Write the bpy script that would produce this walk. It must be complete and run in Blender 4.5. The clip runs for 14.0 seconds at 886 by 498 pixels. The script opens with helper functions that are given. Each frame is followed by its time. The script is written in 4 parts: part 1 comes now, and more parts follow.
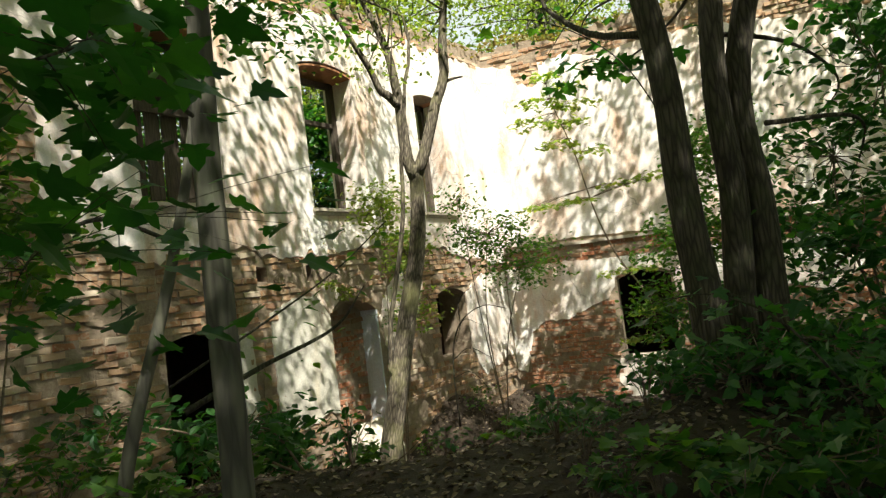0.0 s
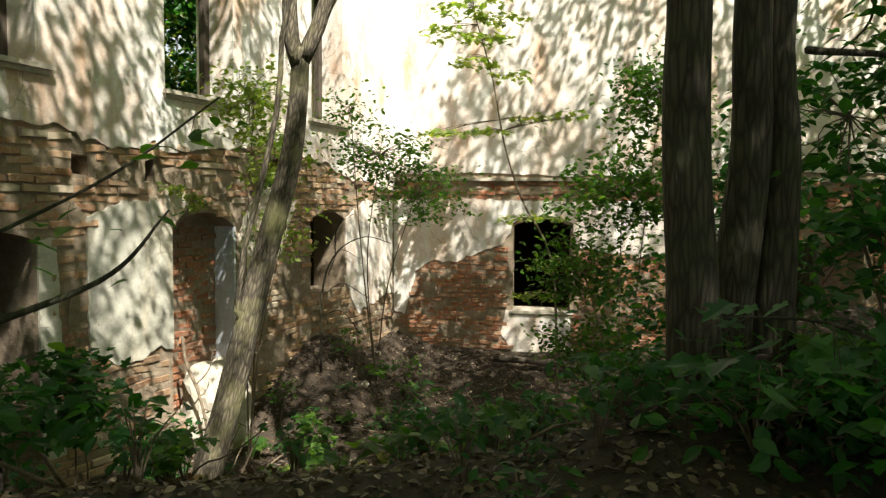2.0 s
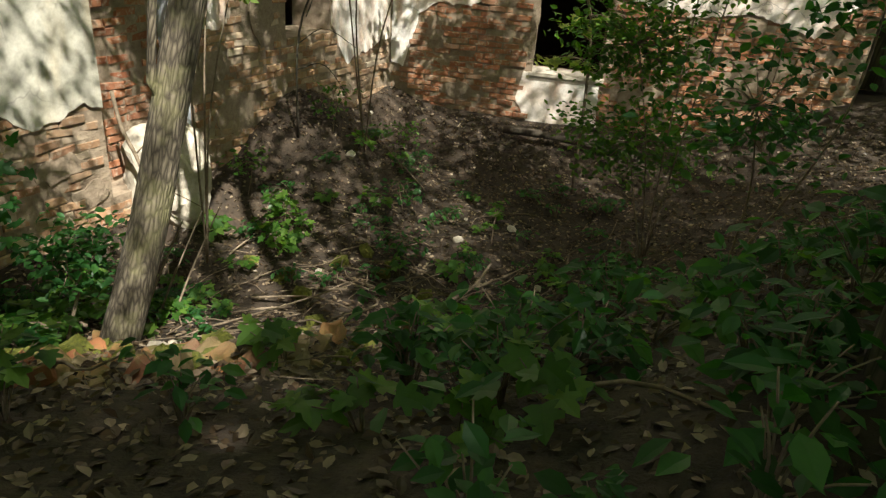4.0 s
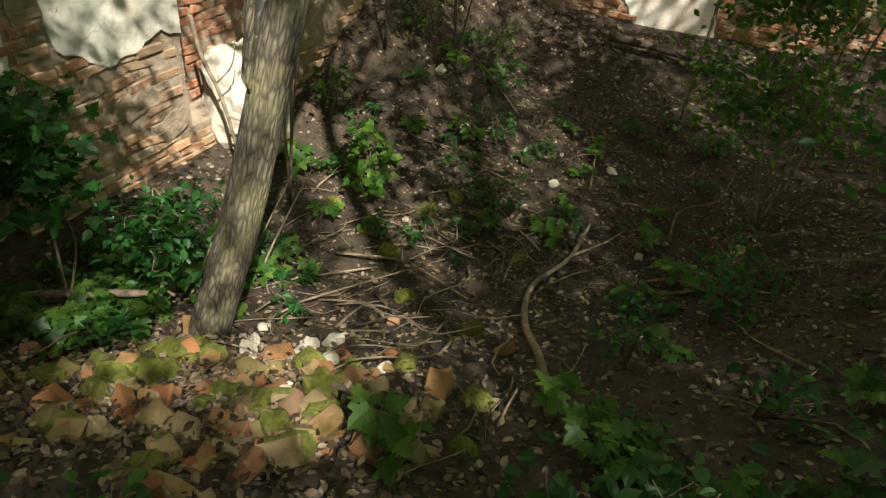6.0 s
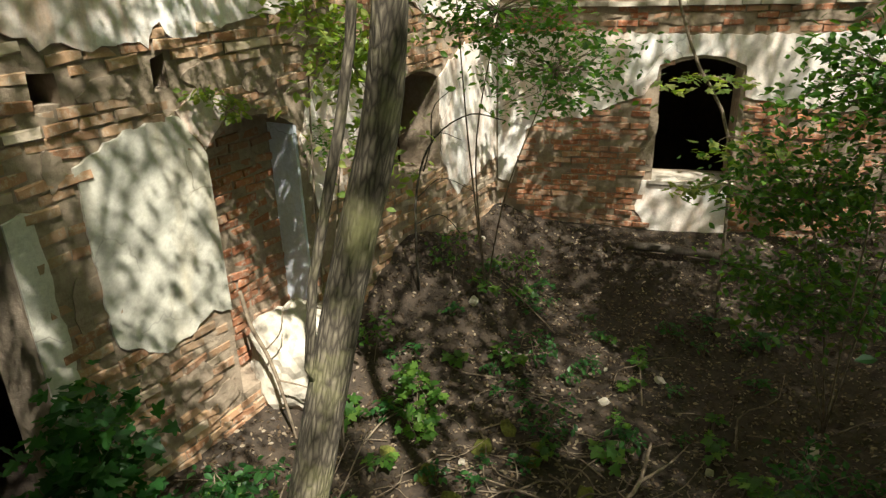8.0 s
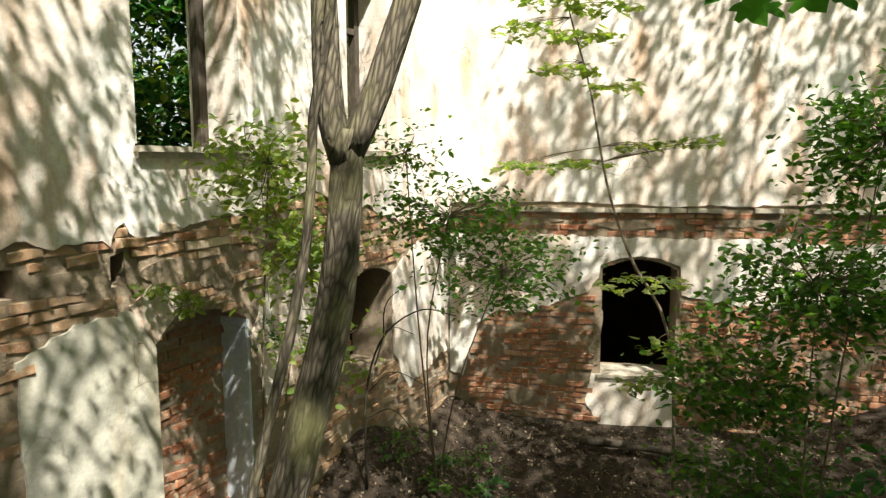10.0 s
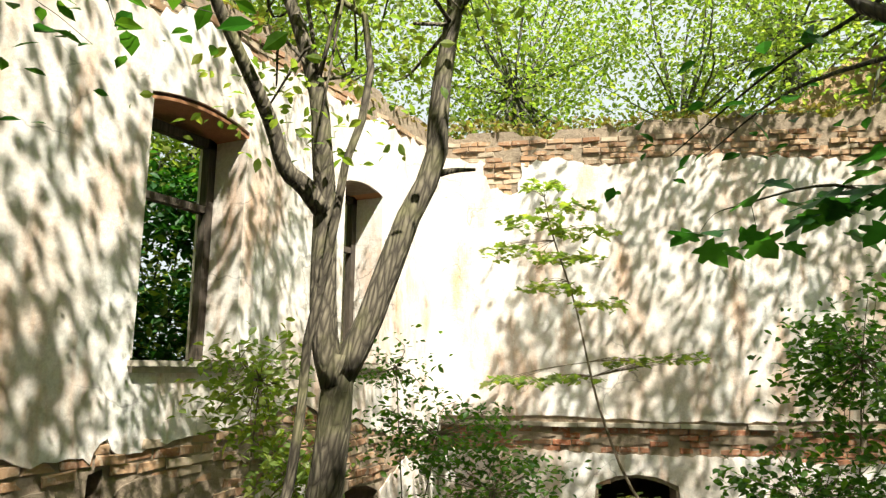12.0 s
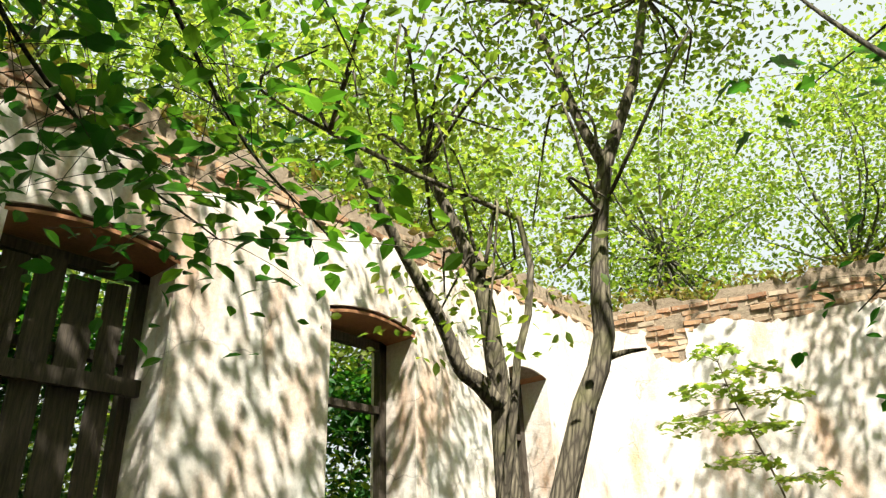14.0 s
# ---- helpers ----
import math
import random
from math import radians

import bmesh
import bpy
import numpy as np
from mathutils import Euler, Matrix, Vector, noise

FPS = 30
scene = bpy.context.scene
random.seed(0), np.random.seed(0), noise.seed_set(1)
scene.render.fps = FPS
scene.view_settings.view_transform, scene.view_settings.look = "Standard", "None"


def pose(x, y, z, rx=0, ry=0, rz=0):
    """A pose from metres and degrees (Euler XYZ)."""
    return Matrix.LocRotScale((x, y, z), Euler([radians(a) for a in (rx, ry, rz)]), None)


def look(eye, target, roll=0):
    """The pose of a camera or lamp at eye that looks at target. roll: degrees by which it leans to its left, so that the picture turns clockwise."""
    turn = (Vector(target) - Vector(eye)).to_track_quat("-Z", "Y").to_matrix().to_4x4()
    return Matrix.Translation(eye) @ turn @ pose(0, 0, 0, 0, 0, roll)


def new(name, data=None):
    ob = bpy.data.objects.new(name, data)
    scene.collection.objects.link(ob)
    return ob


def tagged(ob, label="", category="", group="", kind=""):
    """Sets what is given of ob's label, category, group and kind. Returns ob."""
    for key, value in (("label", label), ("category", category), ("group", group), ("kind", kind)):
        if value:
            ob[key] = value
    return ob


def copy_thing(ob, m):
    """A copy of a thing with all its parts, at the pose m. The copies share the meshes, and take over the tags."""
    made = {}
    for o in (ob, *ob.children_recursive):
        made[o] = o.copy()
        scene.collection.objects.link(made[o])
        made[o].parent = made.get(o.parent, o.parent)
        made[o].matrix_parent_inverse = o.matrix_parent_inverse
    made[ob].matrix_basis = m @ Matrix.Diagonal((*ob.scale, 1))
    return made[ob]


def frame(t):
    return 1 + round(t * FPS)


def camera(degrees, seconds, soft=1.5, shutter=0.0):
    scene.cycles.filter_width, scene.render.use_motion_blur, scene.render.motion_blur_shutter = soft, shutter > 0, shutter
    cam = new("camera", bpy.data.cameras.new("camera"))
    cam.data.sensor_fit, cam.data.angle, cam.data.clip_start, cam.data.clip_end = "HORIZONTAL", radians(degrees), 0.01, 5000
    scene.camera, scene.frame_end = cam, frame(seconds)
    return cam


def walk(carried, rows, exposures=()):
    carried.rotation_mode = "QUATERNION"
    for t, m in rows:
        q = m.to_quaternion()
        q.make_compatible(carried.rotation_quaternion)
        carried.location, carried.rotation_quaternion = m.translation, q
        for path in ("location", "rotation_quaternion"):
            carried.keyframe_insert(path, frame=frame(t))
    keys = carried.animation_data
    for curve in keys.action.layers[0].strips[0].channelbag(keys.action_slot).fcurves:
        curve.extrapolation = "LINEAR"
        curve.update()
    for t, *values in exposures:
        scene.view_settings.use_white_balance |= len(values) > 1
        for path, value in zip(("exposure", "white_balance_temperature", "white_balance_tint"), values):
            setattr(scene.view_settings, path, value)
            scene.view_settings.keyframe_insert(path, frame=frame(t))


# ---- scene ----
cam = camera(65.8, 14.0, soft=1.3)
PATH = [
    (0, (0.564, -0.137, 1.326), (-0.569, 1.507, 1.441), -7.0),
    (0.5, (0.356, 0.154, 1.392), (-0.724, 1.828, 1.563), -4.5),
    (1, (0.107, 0.429, 1.423), (-0.902, 2.155, 1.369), -3.4),
    (1.5, (-0.134, 0.768, 1.39), (-1.045, 2.547, 1.323), -0.6),
    (2, (-0.372, 1.253, 1.418), (-1.214, 3.064, 1.294), 0.5),
    (2.5, (-0.492, 1.664, 1.461), (-1.274, 3.497, 1.298), 2.0),
    (3, (-0.597, 2.071, 1.484), (-1.251, 3.897, 0.996), 3.9),
    (3.5, (-0.872, 2.525, 1.463), (-1.58, 4.242, 0.723), 4.1),
    (5.8, (-1.944, 3.454, 2.065), (-2.658, 4.888, 0.867), 7.1),
    (6, (-2.011, 3.515, 2.144), (-2.727, 4.892, 0.882), 7.4),
    (6.5, (-2.121, 3.564, 2.286), (-2.916, 4.935, 1.067), 2.1),
    (7, (-2.167, 3.529, 2.358), (-3.05, 4.976, 1.297), -0.7),
    (7.5, (-2.19, 3.505, 2.398), (-3.114, 5.022, 1.479), -1.4),
    (8, (-2.214, 3.513, 2.48), (-3.167, 5.095, 1.712), -1.7),
    (8.2, (-2.219, 3.494, 2.489), (-3.173, 5.108, 1.792), -1.1),
    (10.3, (-2.111, 3.438, 2.611), (-2.998, 5.222, 2.436), -0.1),
    (10.5, (-2.101, 3.438, 2.626), (-2.989, 5.226, 2.506), -0.3),
    (11, (-2.06, 3.396, 2.649), (-2.945, 5.19, 2.678), -0.1),
    (11.5, (-2.054, 3.362, 2.667), (-2.928, 5.151, 2.853), 0.5),
    (12, (-2.054, 3.331, 2.683), (-2.928, 5.096, 3.029), 0.5),
    (12.5, (-2.053, 3.307, 2.696), (-2.946, 5.021, 3.209), 1.1),
    (13, (-2.061, 3.29, 2.706), (-3.001, 4.923, 3.374), -0.8),
    (13.5, (-2.061, 3.245, 2.716), (-3.08, 4.77, 3.514), -1.5),
    (14, (-2.051, 3.178, 2.717), (-3.2, 4.58, 3.562), -2.1),
]
walk(cam, [(t, look(eye, target, roll)) for t, eye, target, roll in PATH],
     exposures=[(0.0, 1.3, 6500, 3), (14.0, 1.3, 6500, 3)])

# world and sun: the light falls along (-0.58, 0.45, -1)
SUN = Vector((0.58, -0.45, 1.0)).normalized()
world = bpy.data.worlds.new("sky_world")
scene.world = world
world.use_nodes = True
wn = world.node_tree
sky = wn.nodes.new("ShaderNodeTexSky")
sky.sky_type = "NISHITA"
sky.sun_disc = False
sky.dust_density = 5.0
sky.sun_elevation = math.asin(SUN.z)
sky.sun_rotation = math.atan2(SUN.x, SUN.y)
wn.nodes["Background"].inputs["Strength"].default_value = 0.032
wn.links.new(sky.outputs[0], wn.nodes["Background"].inputs[0])
sun = new("sun", bpy.data.lights.new("sun", "SUN"))
sun.data.energy, sun.data.angle, sun.data.color = 5.0, radians(0.53), (1.0, 0.94, 0.86)
sun.matrix_world = look(SUN * 60, (0, 0, 0))


# pale summer haze far behind the trees, the same all round
def haze():
    n, r = 48, 90.0
    verts = [(r * math.cos(2 * math.pi * k / n), r * math.sin(2 * math.pi * k / n), z) for z in (-8, 110) for k in range(n)]
    me = bpy.data.meshes.new("backdrop")
    me.from_pydata(verts, [], [(k, (k + 1) % n, n + (k + 1) % n, n + k) for k in range(n)])
    m = bpy.data.materials.new("sky_haze")
    m.use_nodes = True
    m.node_tree.nodes.clear()
    e = m.node_tree.nodes.new("ShaderNodeEmission")
    e.inputs[0].default_value, e.inputs[1].default_value = (0.93, 0.97, 1.0, 1), 0.39
    o = m.node_tree.nodes.new("ShaderNodeOutputMaterial")
    m.node_tree.links.new(e.outputs[0], o.inputs[0])
    me.materials.append(m)
    tagged(new("backdrop", me), "pale hazy summer sky behind the woods", "sky", kind="structure")


haze()


# ---- materials ----
def mat(name):
    m = bpy.data.materials.new(name)
    m.use_nodes = True
    nt = m.node_tree
    return m, nt, nt.nodes["Principled BSDF"]


def nd(nt, kind, **kw):
    n = nt.nodes.new(kind)
    for k, v in kw.items():
        n.inputs[k.replace("_", " ")].default_value = v
    return n


def ramp(nt, fac, stops):
    r = nt.nodes.new("ShaderNodeValToRGB")
    e = r.color_ramp.elements
    while len(e) < len(stops):
        e.new(0.5)
    for k, (p, c) in enumerate(stops):
        e[k].position, e[k].color = p, (*c, 1)
    nt.links.new(fac, r.inputs[0])
    return r.outputs[0]


def mixc(nt, fac, a, b, mode="MIX"):
    m = nt.nodes.new("ShaderNodeMix")
    m.data_type, m.blend_type = "RGBA", mode
    for v, k in ((fac, 0), (a, 6), (b, 7)):
        if isinstance(v, (int, float)):
            m.inputs[k].default_value = v
        elif isinstance(v, tuple):
            m.inputs[k].default_value = (*v, 1)
        else:
            nt.links.new(v, m.inputs[k])
    return m.outputs[2]


def noise_tex(nt, scale, detail=5.0, rough=0.6, stretch=None, coords="Object"):
    tc = nt.nodes.new("ShaderNodeTexCoord")
    n = nd(nt, "ShaderNodeTexNoise", Scale=scale, Detail=detail, Roughness=rough)
    if stretch:
        mp = nt.nodes.new("ShaderNodeMapping")
        mp.inputs["Scale"].default_value = stretch
        nt.links.new(tc.outputs[coords], mp.inputs[0])
        nt.links.new(mp.outputs[0], n.inputs[0])
    else:
        nt.links.new(tc.outputs[coords], n.inputs[0])
    return n.outputs["Fac"]


def bump(nt, bsdf, height, strength, dist):
    b = nd(nt, "ShaderNodeBump", Strength=strength, Distance=dist)
    nt.links.new(height, b.inputs["Height"])
    nt.links.new(b.outputs[0], bsdf.inputs["Normal"])


def plaster_mat(name, clean, stain, ochre, amount):
    m, nt, b = mat(name)
    big = noise_tex(nt, 0.9, 6, 0.65)
    streak = noise_tex(nt, 2.2, 6, 0.7, (1.0, 1.0, 0.3))
    fine = noise_tex(nt, 26, 6, 0.75)
    c = mixc(nt, ramp(nt, big, [(0.38, (0, 0, 0)), (0.68, (1, 1, 1))]), clean, stain)
    c = mixc(nt, ramp(nt, streak, [(0.5, (0, 0, 0)), (0.7, (amount,) * 3)]), c, ochre)
    c = mixc(nt, 0.35, c, ramp(nt, fine, [(0.25, (0.25, 0.22, 0.18)), (0.6, (1, 1, 1))]), "MULTIPLY")
    # fine cracks
    tc = nt.nodes.new("ShaderNodeTexCoord")
    wob = nd(nt, "ShaderNodeTexNoise", Scale=3.0, Detail=4.0)
    nt.links.new(tc.outputs["Object"], wob.inputs[0])
    vm = mixc(nt, 0.25, tc.outputs["Object"], wob.outputs["Color"])
    vo = nd(nt, "ShaderNodeTexVoronoi", Scale=1.5)
    vo.feature = "DISTANCE_TO_EDGE"
    nt.links.new(vm, vo.inputs[0])
    crack = ramp(nt, vo.outputs[0], [(0.0, (0.25, 0.22, 0.2)), (0.012, (1, 1, 1))])
    c = mixc(nt, ramp(nt, noise_tex(nt, 0.7, 3, 0.5), [(0.5, (0, 0, 0)), (0.6, (0.6, 0.6, 0.6))]), c, crack, "MULTIPLY")
    nt.links.new(c, b.inputs["Base Color"])
    b.inputs["Roughness"].default_value = 0.92
    bump(nt, b, mixc(nt, 0.5, fine, noise_tex(nt, 7, 5, 0.6)), 0.6, 0.03)
    return m


def brick_mat(name, per, ramp_cols, lime=(0.52, 0.44, 0.34)):
    m, nt, b = mat(name)
    if per == "object":
        r = nt.nodes.new("ShaderNodeObjectInfo").outputs["Random"]
    else:
        r = nt.nodes.new("ShaderNodeNewGeometry").outputs["Random Per Island"]
    c = ramp(nt, r, ramp_cols)
    geo = nt.nodes.new("ShaderNodeNewGeometry")
    n1 = nd(nt, "ShaderNodeTexNoise", Scale=16.0, Detail=6.0, Roughness=0.7)
    nt.links.new(geo.outputs["Position"], n1.inputs[0])
    n2 = nd(nt, "ShaderNodeTexNoise", Scale=1.3, Detail=4.0, Roughness=0.6)
    nt.links.new(geo.outputs["Position"], n2.inputs[0])
    c = mixc(nt, ramp(nt, n1.outputs["Fac"], [(0.5, (0, 0, 0)), (0.66, (0.8, 0.8, 0.8))]), c, lime)
    c = mixc(nt, ramp(nt, n2.outputs["Fac"], [(0.45, (0, 0, 0)), (0.65, (0.6, 0.6, 0.6))]), c, (0.16, 0.12, 0.08))
    nt.links.new(c, b.inputs["Base Color"])
    b.inputs["Roughness"].default_value = 0.95
    bump(nt, b, n1.outputs["Fac"], 0.7, 0.02)
    return m


RED = [(0.0, (0.30, 0.105, 0.05)), (0.4, (0.42, 0.17, 0.08)), (0.75, (0.36, 0.15, 0.08)), (1.0, (0.48, 0.27, 0.16))]
PALE = [(0.0, (0.31, 0.14, 0.07)), (0.4, (0.46, 0.29, 0.17)), (0.75, (0.38, 0.21, 0.11)), (1.0, (0.58, 0.47, 0.35))]
M_PLASTER = plaster_mat("lime_plaster", (0.85, 0.81, 0.77), (0.74, 0.60, 0.50), (0.62, 0.36, 0.21), 0.85)
M_GREY = plaster_mat("grey_plaster", (0.66, 0.62, 0.54), (0.50, 0.47, 0.39), (0.52, 0.42, 0.27), 0.6)
M_OCHRE = plaster_mat("red_ochre_plaster", (0.50, 0.24, 0.12), (0.38, 0.17, 0.08), (0.30, 0.13, 0.07), 0.7)
M_BLUE = plaster_mat("bluish_limewash", (0.74, 0.77, 0.84), (0.55, 0.58, 0.66), (0.62, 0.55, 0.46), 0.6)
M_BRICK_L = brick_mat("weathered_pale_brick", "object", PALE)
M_BRICK_B = brick_mat("weathered_red_brick", "object", RED)
M_BRICK_LI = brick_mat("weathered_pale_brick_rest", "island", PALE)
M_BRICK_BI = brick_mat("weathered_red_brick_rest", "island", RED)


def simple(name, c0, c1, scale, rough=0.9, stretch=None, bstr=0.5, bdist=0.01):
    m, nt, b = mat(name)
    f0 = noise_tex(nt, scale, 6, 0.7, stretch)
    f1 = noise_tex(nt, scale * 0.13, 4, 0.6)
    c = ramp(nt, f0, [(0.3, c0), (0.7, c1)])
    c = mixc(nt, 0.5, c, ramp(nt, f1, [(0.3, (0.45, 0.45, 0.45)), (0.7, (1, 1, 1))]), "MULTIPLY")
    nt.links.new(c, b.inputs["Base Color"])
    b.inputs["Roughness"].default_value = rough
    bump(nt, b, f0, bstr, bdist)
    return m


M_MORTAR = simple("crumbled_mortar", (0.26, 0.19, 0.13), (0.42, 0.33, 0.24), 14, 0.95, None, 0.8, 0.03)
M_SOIL = simple("leaf_mould_soil", (0.02, 0.0135, 0.0085), (0.075, 0.051, 0.032), 9, 0.95, None, 1.0, 0.04)
M_WOOD = simple("grey_weathered_wood", (0.03, 0.022, 0.016), (0.13, 0.1, 0.072), 9, 0.85, (5, 5, 0.5), 0.6, 0.01)
M_TWIG = simple("dead_twig_bark", (0.1, 0.07, 0.045), (0.34, 0.26, 0.18), 20, 0.9)
M_STONE = simple("sill_render", (0.42, 0.36, 0.28), (0.68, 0.60, 0.50), 12, 0.92)
M_GABLE = simple("ochre_gable_brick", (0.34, 0.18, 0.09), (0.60, 0.44, 0.28), 9, 0.95, (1, 1, 2.6), 1.0, 0.04)
M_INNER = simple("inner_red_brick", (0.22, 0.085, 0.045), (0.42, 0.18, 0.09), 7, 0.95, None, 0.8, 0.03)
# dark brown that puts the shade inside the openings into the brick colour
M_DARK = simple("opening_shade_brick", (0.05, 0.035, 0.028), (0.12, 0.07, 0.05), 8, 0.95)


def bark_mat(name, dark, light, moss, scale, axis=(0, 0, 1), squash=0.16):
    m, nt, b = mat(name)
    tc = nt.nodes.new("ShaderNodeTexCoord")
    mp = nt.nodes.new("ShaderNodeMapping")
    mp.inputs["Scale"].default_value = (scale, scale, scale * squash)
    lean = nt.nodes.new("ShaderNodeMapping")
    lean.inputs["Rotation"].default_value = Vector(axis).rotation_difference(Vector((0, 0, 1))).to_euler()
    nt.links.new(tc.outputs["Object"], lean.inputs[0])
    nt.links.new(lean.outputs[0], mp.inputs[0])
    wob = nd(nt, "ShaderNodeTexNoise", Scale=1.2, Detail=4.0)
    nt.links.new(mp.outputs[0], wob.inputs[0])
    v = nd(nt, "ShaderNodeTexVoronoi", Scale=1.0)
    v.feature = "DISTANCE_TO_EDGE"
    nt.links.new(mixc(nt, 0.35, mp.outputs[0], wob.outputs["Color"]), v.inputs[0])
    c = ramp(nt, v.outputs[0], [(0.02, dark), (0.28, light)])
    g = noise_tex(nt, 2.5, 5, 0.65)
    c = mixc(nt, ramp(nt, g, [(0.5, (0, 0, 0)), (0.72, (0.7, 0.7, 0.7))]), c, moss)
    nt.links.new(c, b.inputs["Base Color"])
    b.inputs["Roughness"].default_value = 0.9
    bump(nt, b, v.outputs[0], 0.9, 0.018)
    return m


M_BARK = bark_mat("furrowed_bark", (0.055, 0.043, 0.03), (0.19, 0.157, 0.11), (0.24, 0.23, 0.09), 58.0, (0.8, 0.57, 4.3), 0.2)
M_BARK_DARK = bark_mat("dark_mossy_bark", (0.03, 0.024, 0.016), (0.09, 0.075, 0.05), (0.06, 0.07, 0.025), 50.0)
M_BARK_GREY = bark_mat("smooth_grey_bark", (0.07, 0.065, 0.05), (0.14, 0.13, 0.095), (0.09, 0.12, 0.05), 22.0)


def leaf_mat(name, c0, c1, c2, trans=0.45):
    m, nt, b = mat(name)
    r = nt.nodes.new("ShaderNodeNewGeometry").outputs["Random Per Island"]
    c = ramp(nt, r, [(0.0, c0), (0.55, c1), (1.0, c2)])
    c = mixc(nt, 0.3, c, ramp(nt, noise_tex(nt, 40, 3), [(0.3, (0.5, 0.5, 0.5)), (0.7, (1, 1, 1))]), "MULTIPLY")
    nt.links.new(c, b.inputs["Base Color"])
    b.inputs["Roughness"].default_value = 0.45
    b.inputs["Specular IOR Level"].default_value = 0.35
    t = nt.nodes.new("ShaderNodeBsdfTranslucent")
    tcol = mixc(nt, 1.0, c, (2.5, 2.7, 0.9), "MULTIPLY")
    nt.links.new(tcol, t.inputs[0])
    mx = nt.nodes.new("ShaderNodeMixShader")
    mx.inputs[0].default_value = trans
    nt.links.new(b.outputs[0], mx.inputs[1])
    nt.links.new(t.outputs[0], mx.inputs[2])
    nt.links.new(mx.outputs[0], nt.nodes["Material Output"].inputs[0])
    return m


M_LEAF = leaf_mat("maple_leaf", (0.032, 0.085, 0.014), (0.06, 0.14, 0.022), (0.115, 0.2, 0.035), 0.45)
M_LEAF_DEEP = leaf_mat("shade_leaf", (0.016, 0.058, 0.014), (0.028, 0.1, 0.024), (0.06, 0.155, 0.035), 0.42)
M_LEAF_PALE = leaf_mat("ash_leaf", (0.105, 0.16, 0.04), (0.165, 0.22, 0.06), (0.26, 0.28, 0.085), 0.5)
M_LITTER = leaf_mat("dry_leaf_litter", (0.035, 0.022, 0.013), (0.095, 0.062, 0.037), (0.3, 0.23, 0.16), 0.1)
M_MOSS = simple("moss", (0.07, 0.08, 0.012), (0.22, 0.22, 0.03), 30, 0.95, None, 1.0, 0.02)

rng = np.random.default_rng(7)


# ---- makers ----
def thing(name, label, category, group="", kind="", at=(0, 0, 0)):
    ob = new(name)
    ob.location = at
    ob.empty_display_size = 0.1
    return tagged(ob, label, category, group, kind)


def mesh_data(name, verts, faces, material, smooth=False):
    me = bpy.data.meshes.new(name)
    me.from_pydata([tuple(v) for v in verts], [], faces)
    me.materials.append(material)
    if smooth:
        me.polygons.foreach_set("use_smooth", [True] * len(me.polygons))
    me.update()
    return me


def part(name, me, parent, label=""):
    ob = new(name, me)
    ob.parent = parent
    return tagged(ob, label)


def smooth_path(pts, n):
    p = np.array(pts, float)
    if len(p) < 3:
        return np.array([p[0] + (p[-1] - p[0]) * k / (n - 1) for k in range(n)])
    e = np.vstack([2 * p[0] - p[1], p, 2 * p[-1] - p[-2]])
    out = []
    for k in np.linspace(0, len(p) - 1.0001, n):
        i, f = int(k), k - int(k)
        a, b, c, d = e[i : i + 4]
        out.append(0.5 * (2 * b + (c - a) * f + (2 * a - 5 * b + 4 * c - d) * f**2 + (3 * b - a - 3 * c + d) * f**3))
    return np.array(out)


def tube(pts, r0, r1, n=14, sides=10, rough=0.06, flare=0.0, power=1.0):
    """A tapered, slightly uneven tube along a smooth path: verts and faces."""
    path = smooth_path(pts, n)
    verts, faces = [], []
    for i, c in enumerate(path):
        ahead = path[min(i + 1, n - 1)] - path[max(i - 1, 0)]
        ahead /= np.linalg.norm(ahead) + 1e-9
        side = np.cross(ahead, (0.31, 0.95, 0.05))
        side /= np.linalg.norm(side)
        up = np.cross(side, ahead)
        f = i / (n - 1)
        r = r0 + (r1 - r0) * f**power + flare * r0 * max(0, 1 - f * n / 2.5) ** 2
        for k in range(sides):
            a = 2 * math.pi * k / sides
            d = math.cos(a) * side + math.sin(a) * up
            q = r * (1 + rough * 2 * noise.noise(Vector(c * 2.3 + d * 1.7)))
            verts.append(c + d * q)
    for i in range(n - 1):
        for k in range(sides):
            k2 = (k + 1) % sides
            faces.append((i * sides + k, i * sides + k2, (i + 1) * sides + k2, (i + 1) * sides + k))
    faces.append(tuple(range(sides))[::-1])
    faces.append(tuple((n - 1) * sides + k for k in range(sides)))
    return verts, faces


def join(*lots):
    verts, faces = [], []
    for v, f in lots:
        o = len(verts)
        verts.extend(v)
        faces.extend(tuple(i + o for i in q) for q in f)
    return verts, faces


OVAL = (np.array([(0, 0, 0), (-0.24, 0.3, 0.06), (0.24, 0.3, 0.06), (-0.26, 0.6, 0.05), (0.26, 0.6, 0.05), (0, 1, -0.08), (0, 0.45, 0)]),
        [(0, 6, 1), (0, 2, 6), (1, 6, 3), (2, 4, 6), (3, 6, 5), (4, 5, 6)])
MAPLE_OUT = [(0, 0), (0.22, -0.04), (0.46, 0.02), (0.30, 0.20), (0.56, 0.36), (0.52, 0.52), (0.26, 0.50), (0.24, 0.72), (0, 1.02)]
_m = MAPLE_OUT + [(-x, y) for x, y in MAPLE_OUT[-2:0:-1]]
MAPLE = (np.array([(x, y, 0.12 * abs(x) - 0.1 * y * y) for x, y in _m] + [(0, 0.3, 0)]),
         [(k, (k + 1) % len(_m), len(_m)) for k in range(len(_m))])


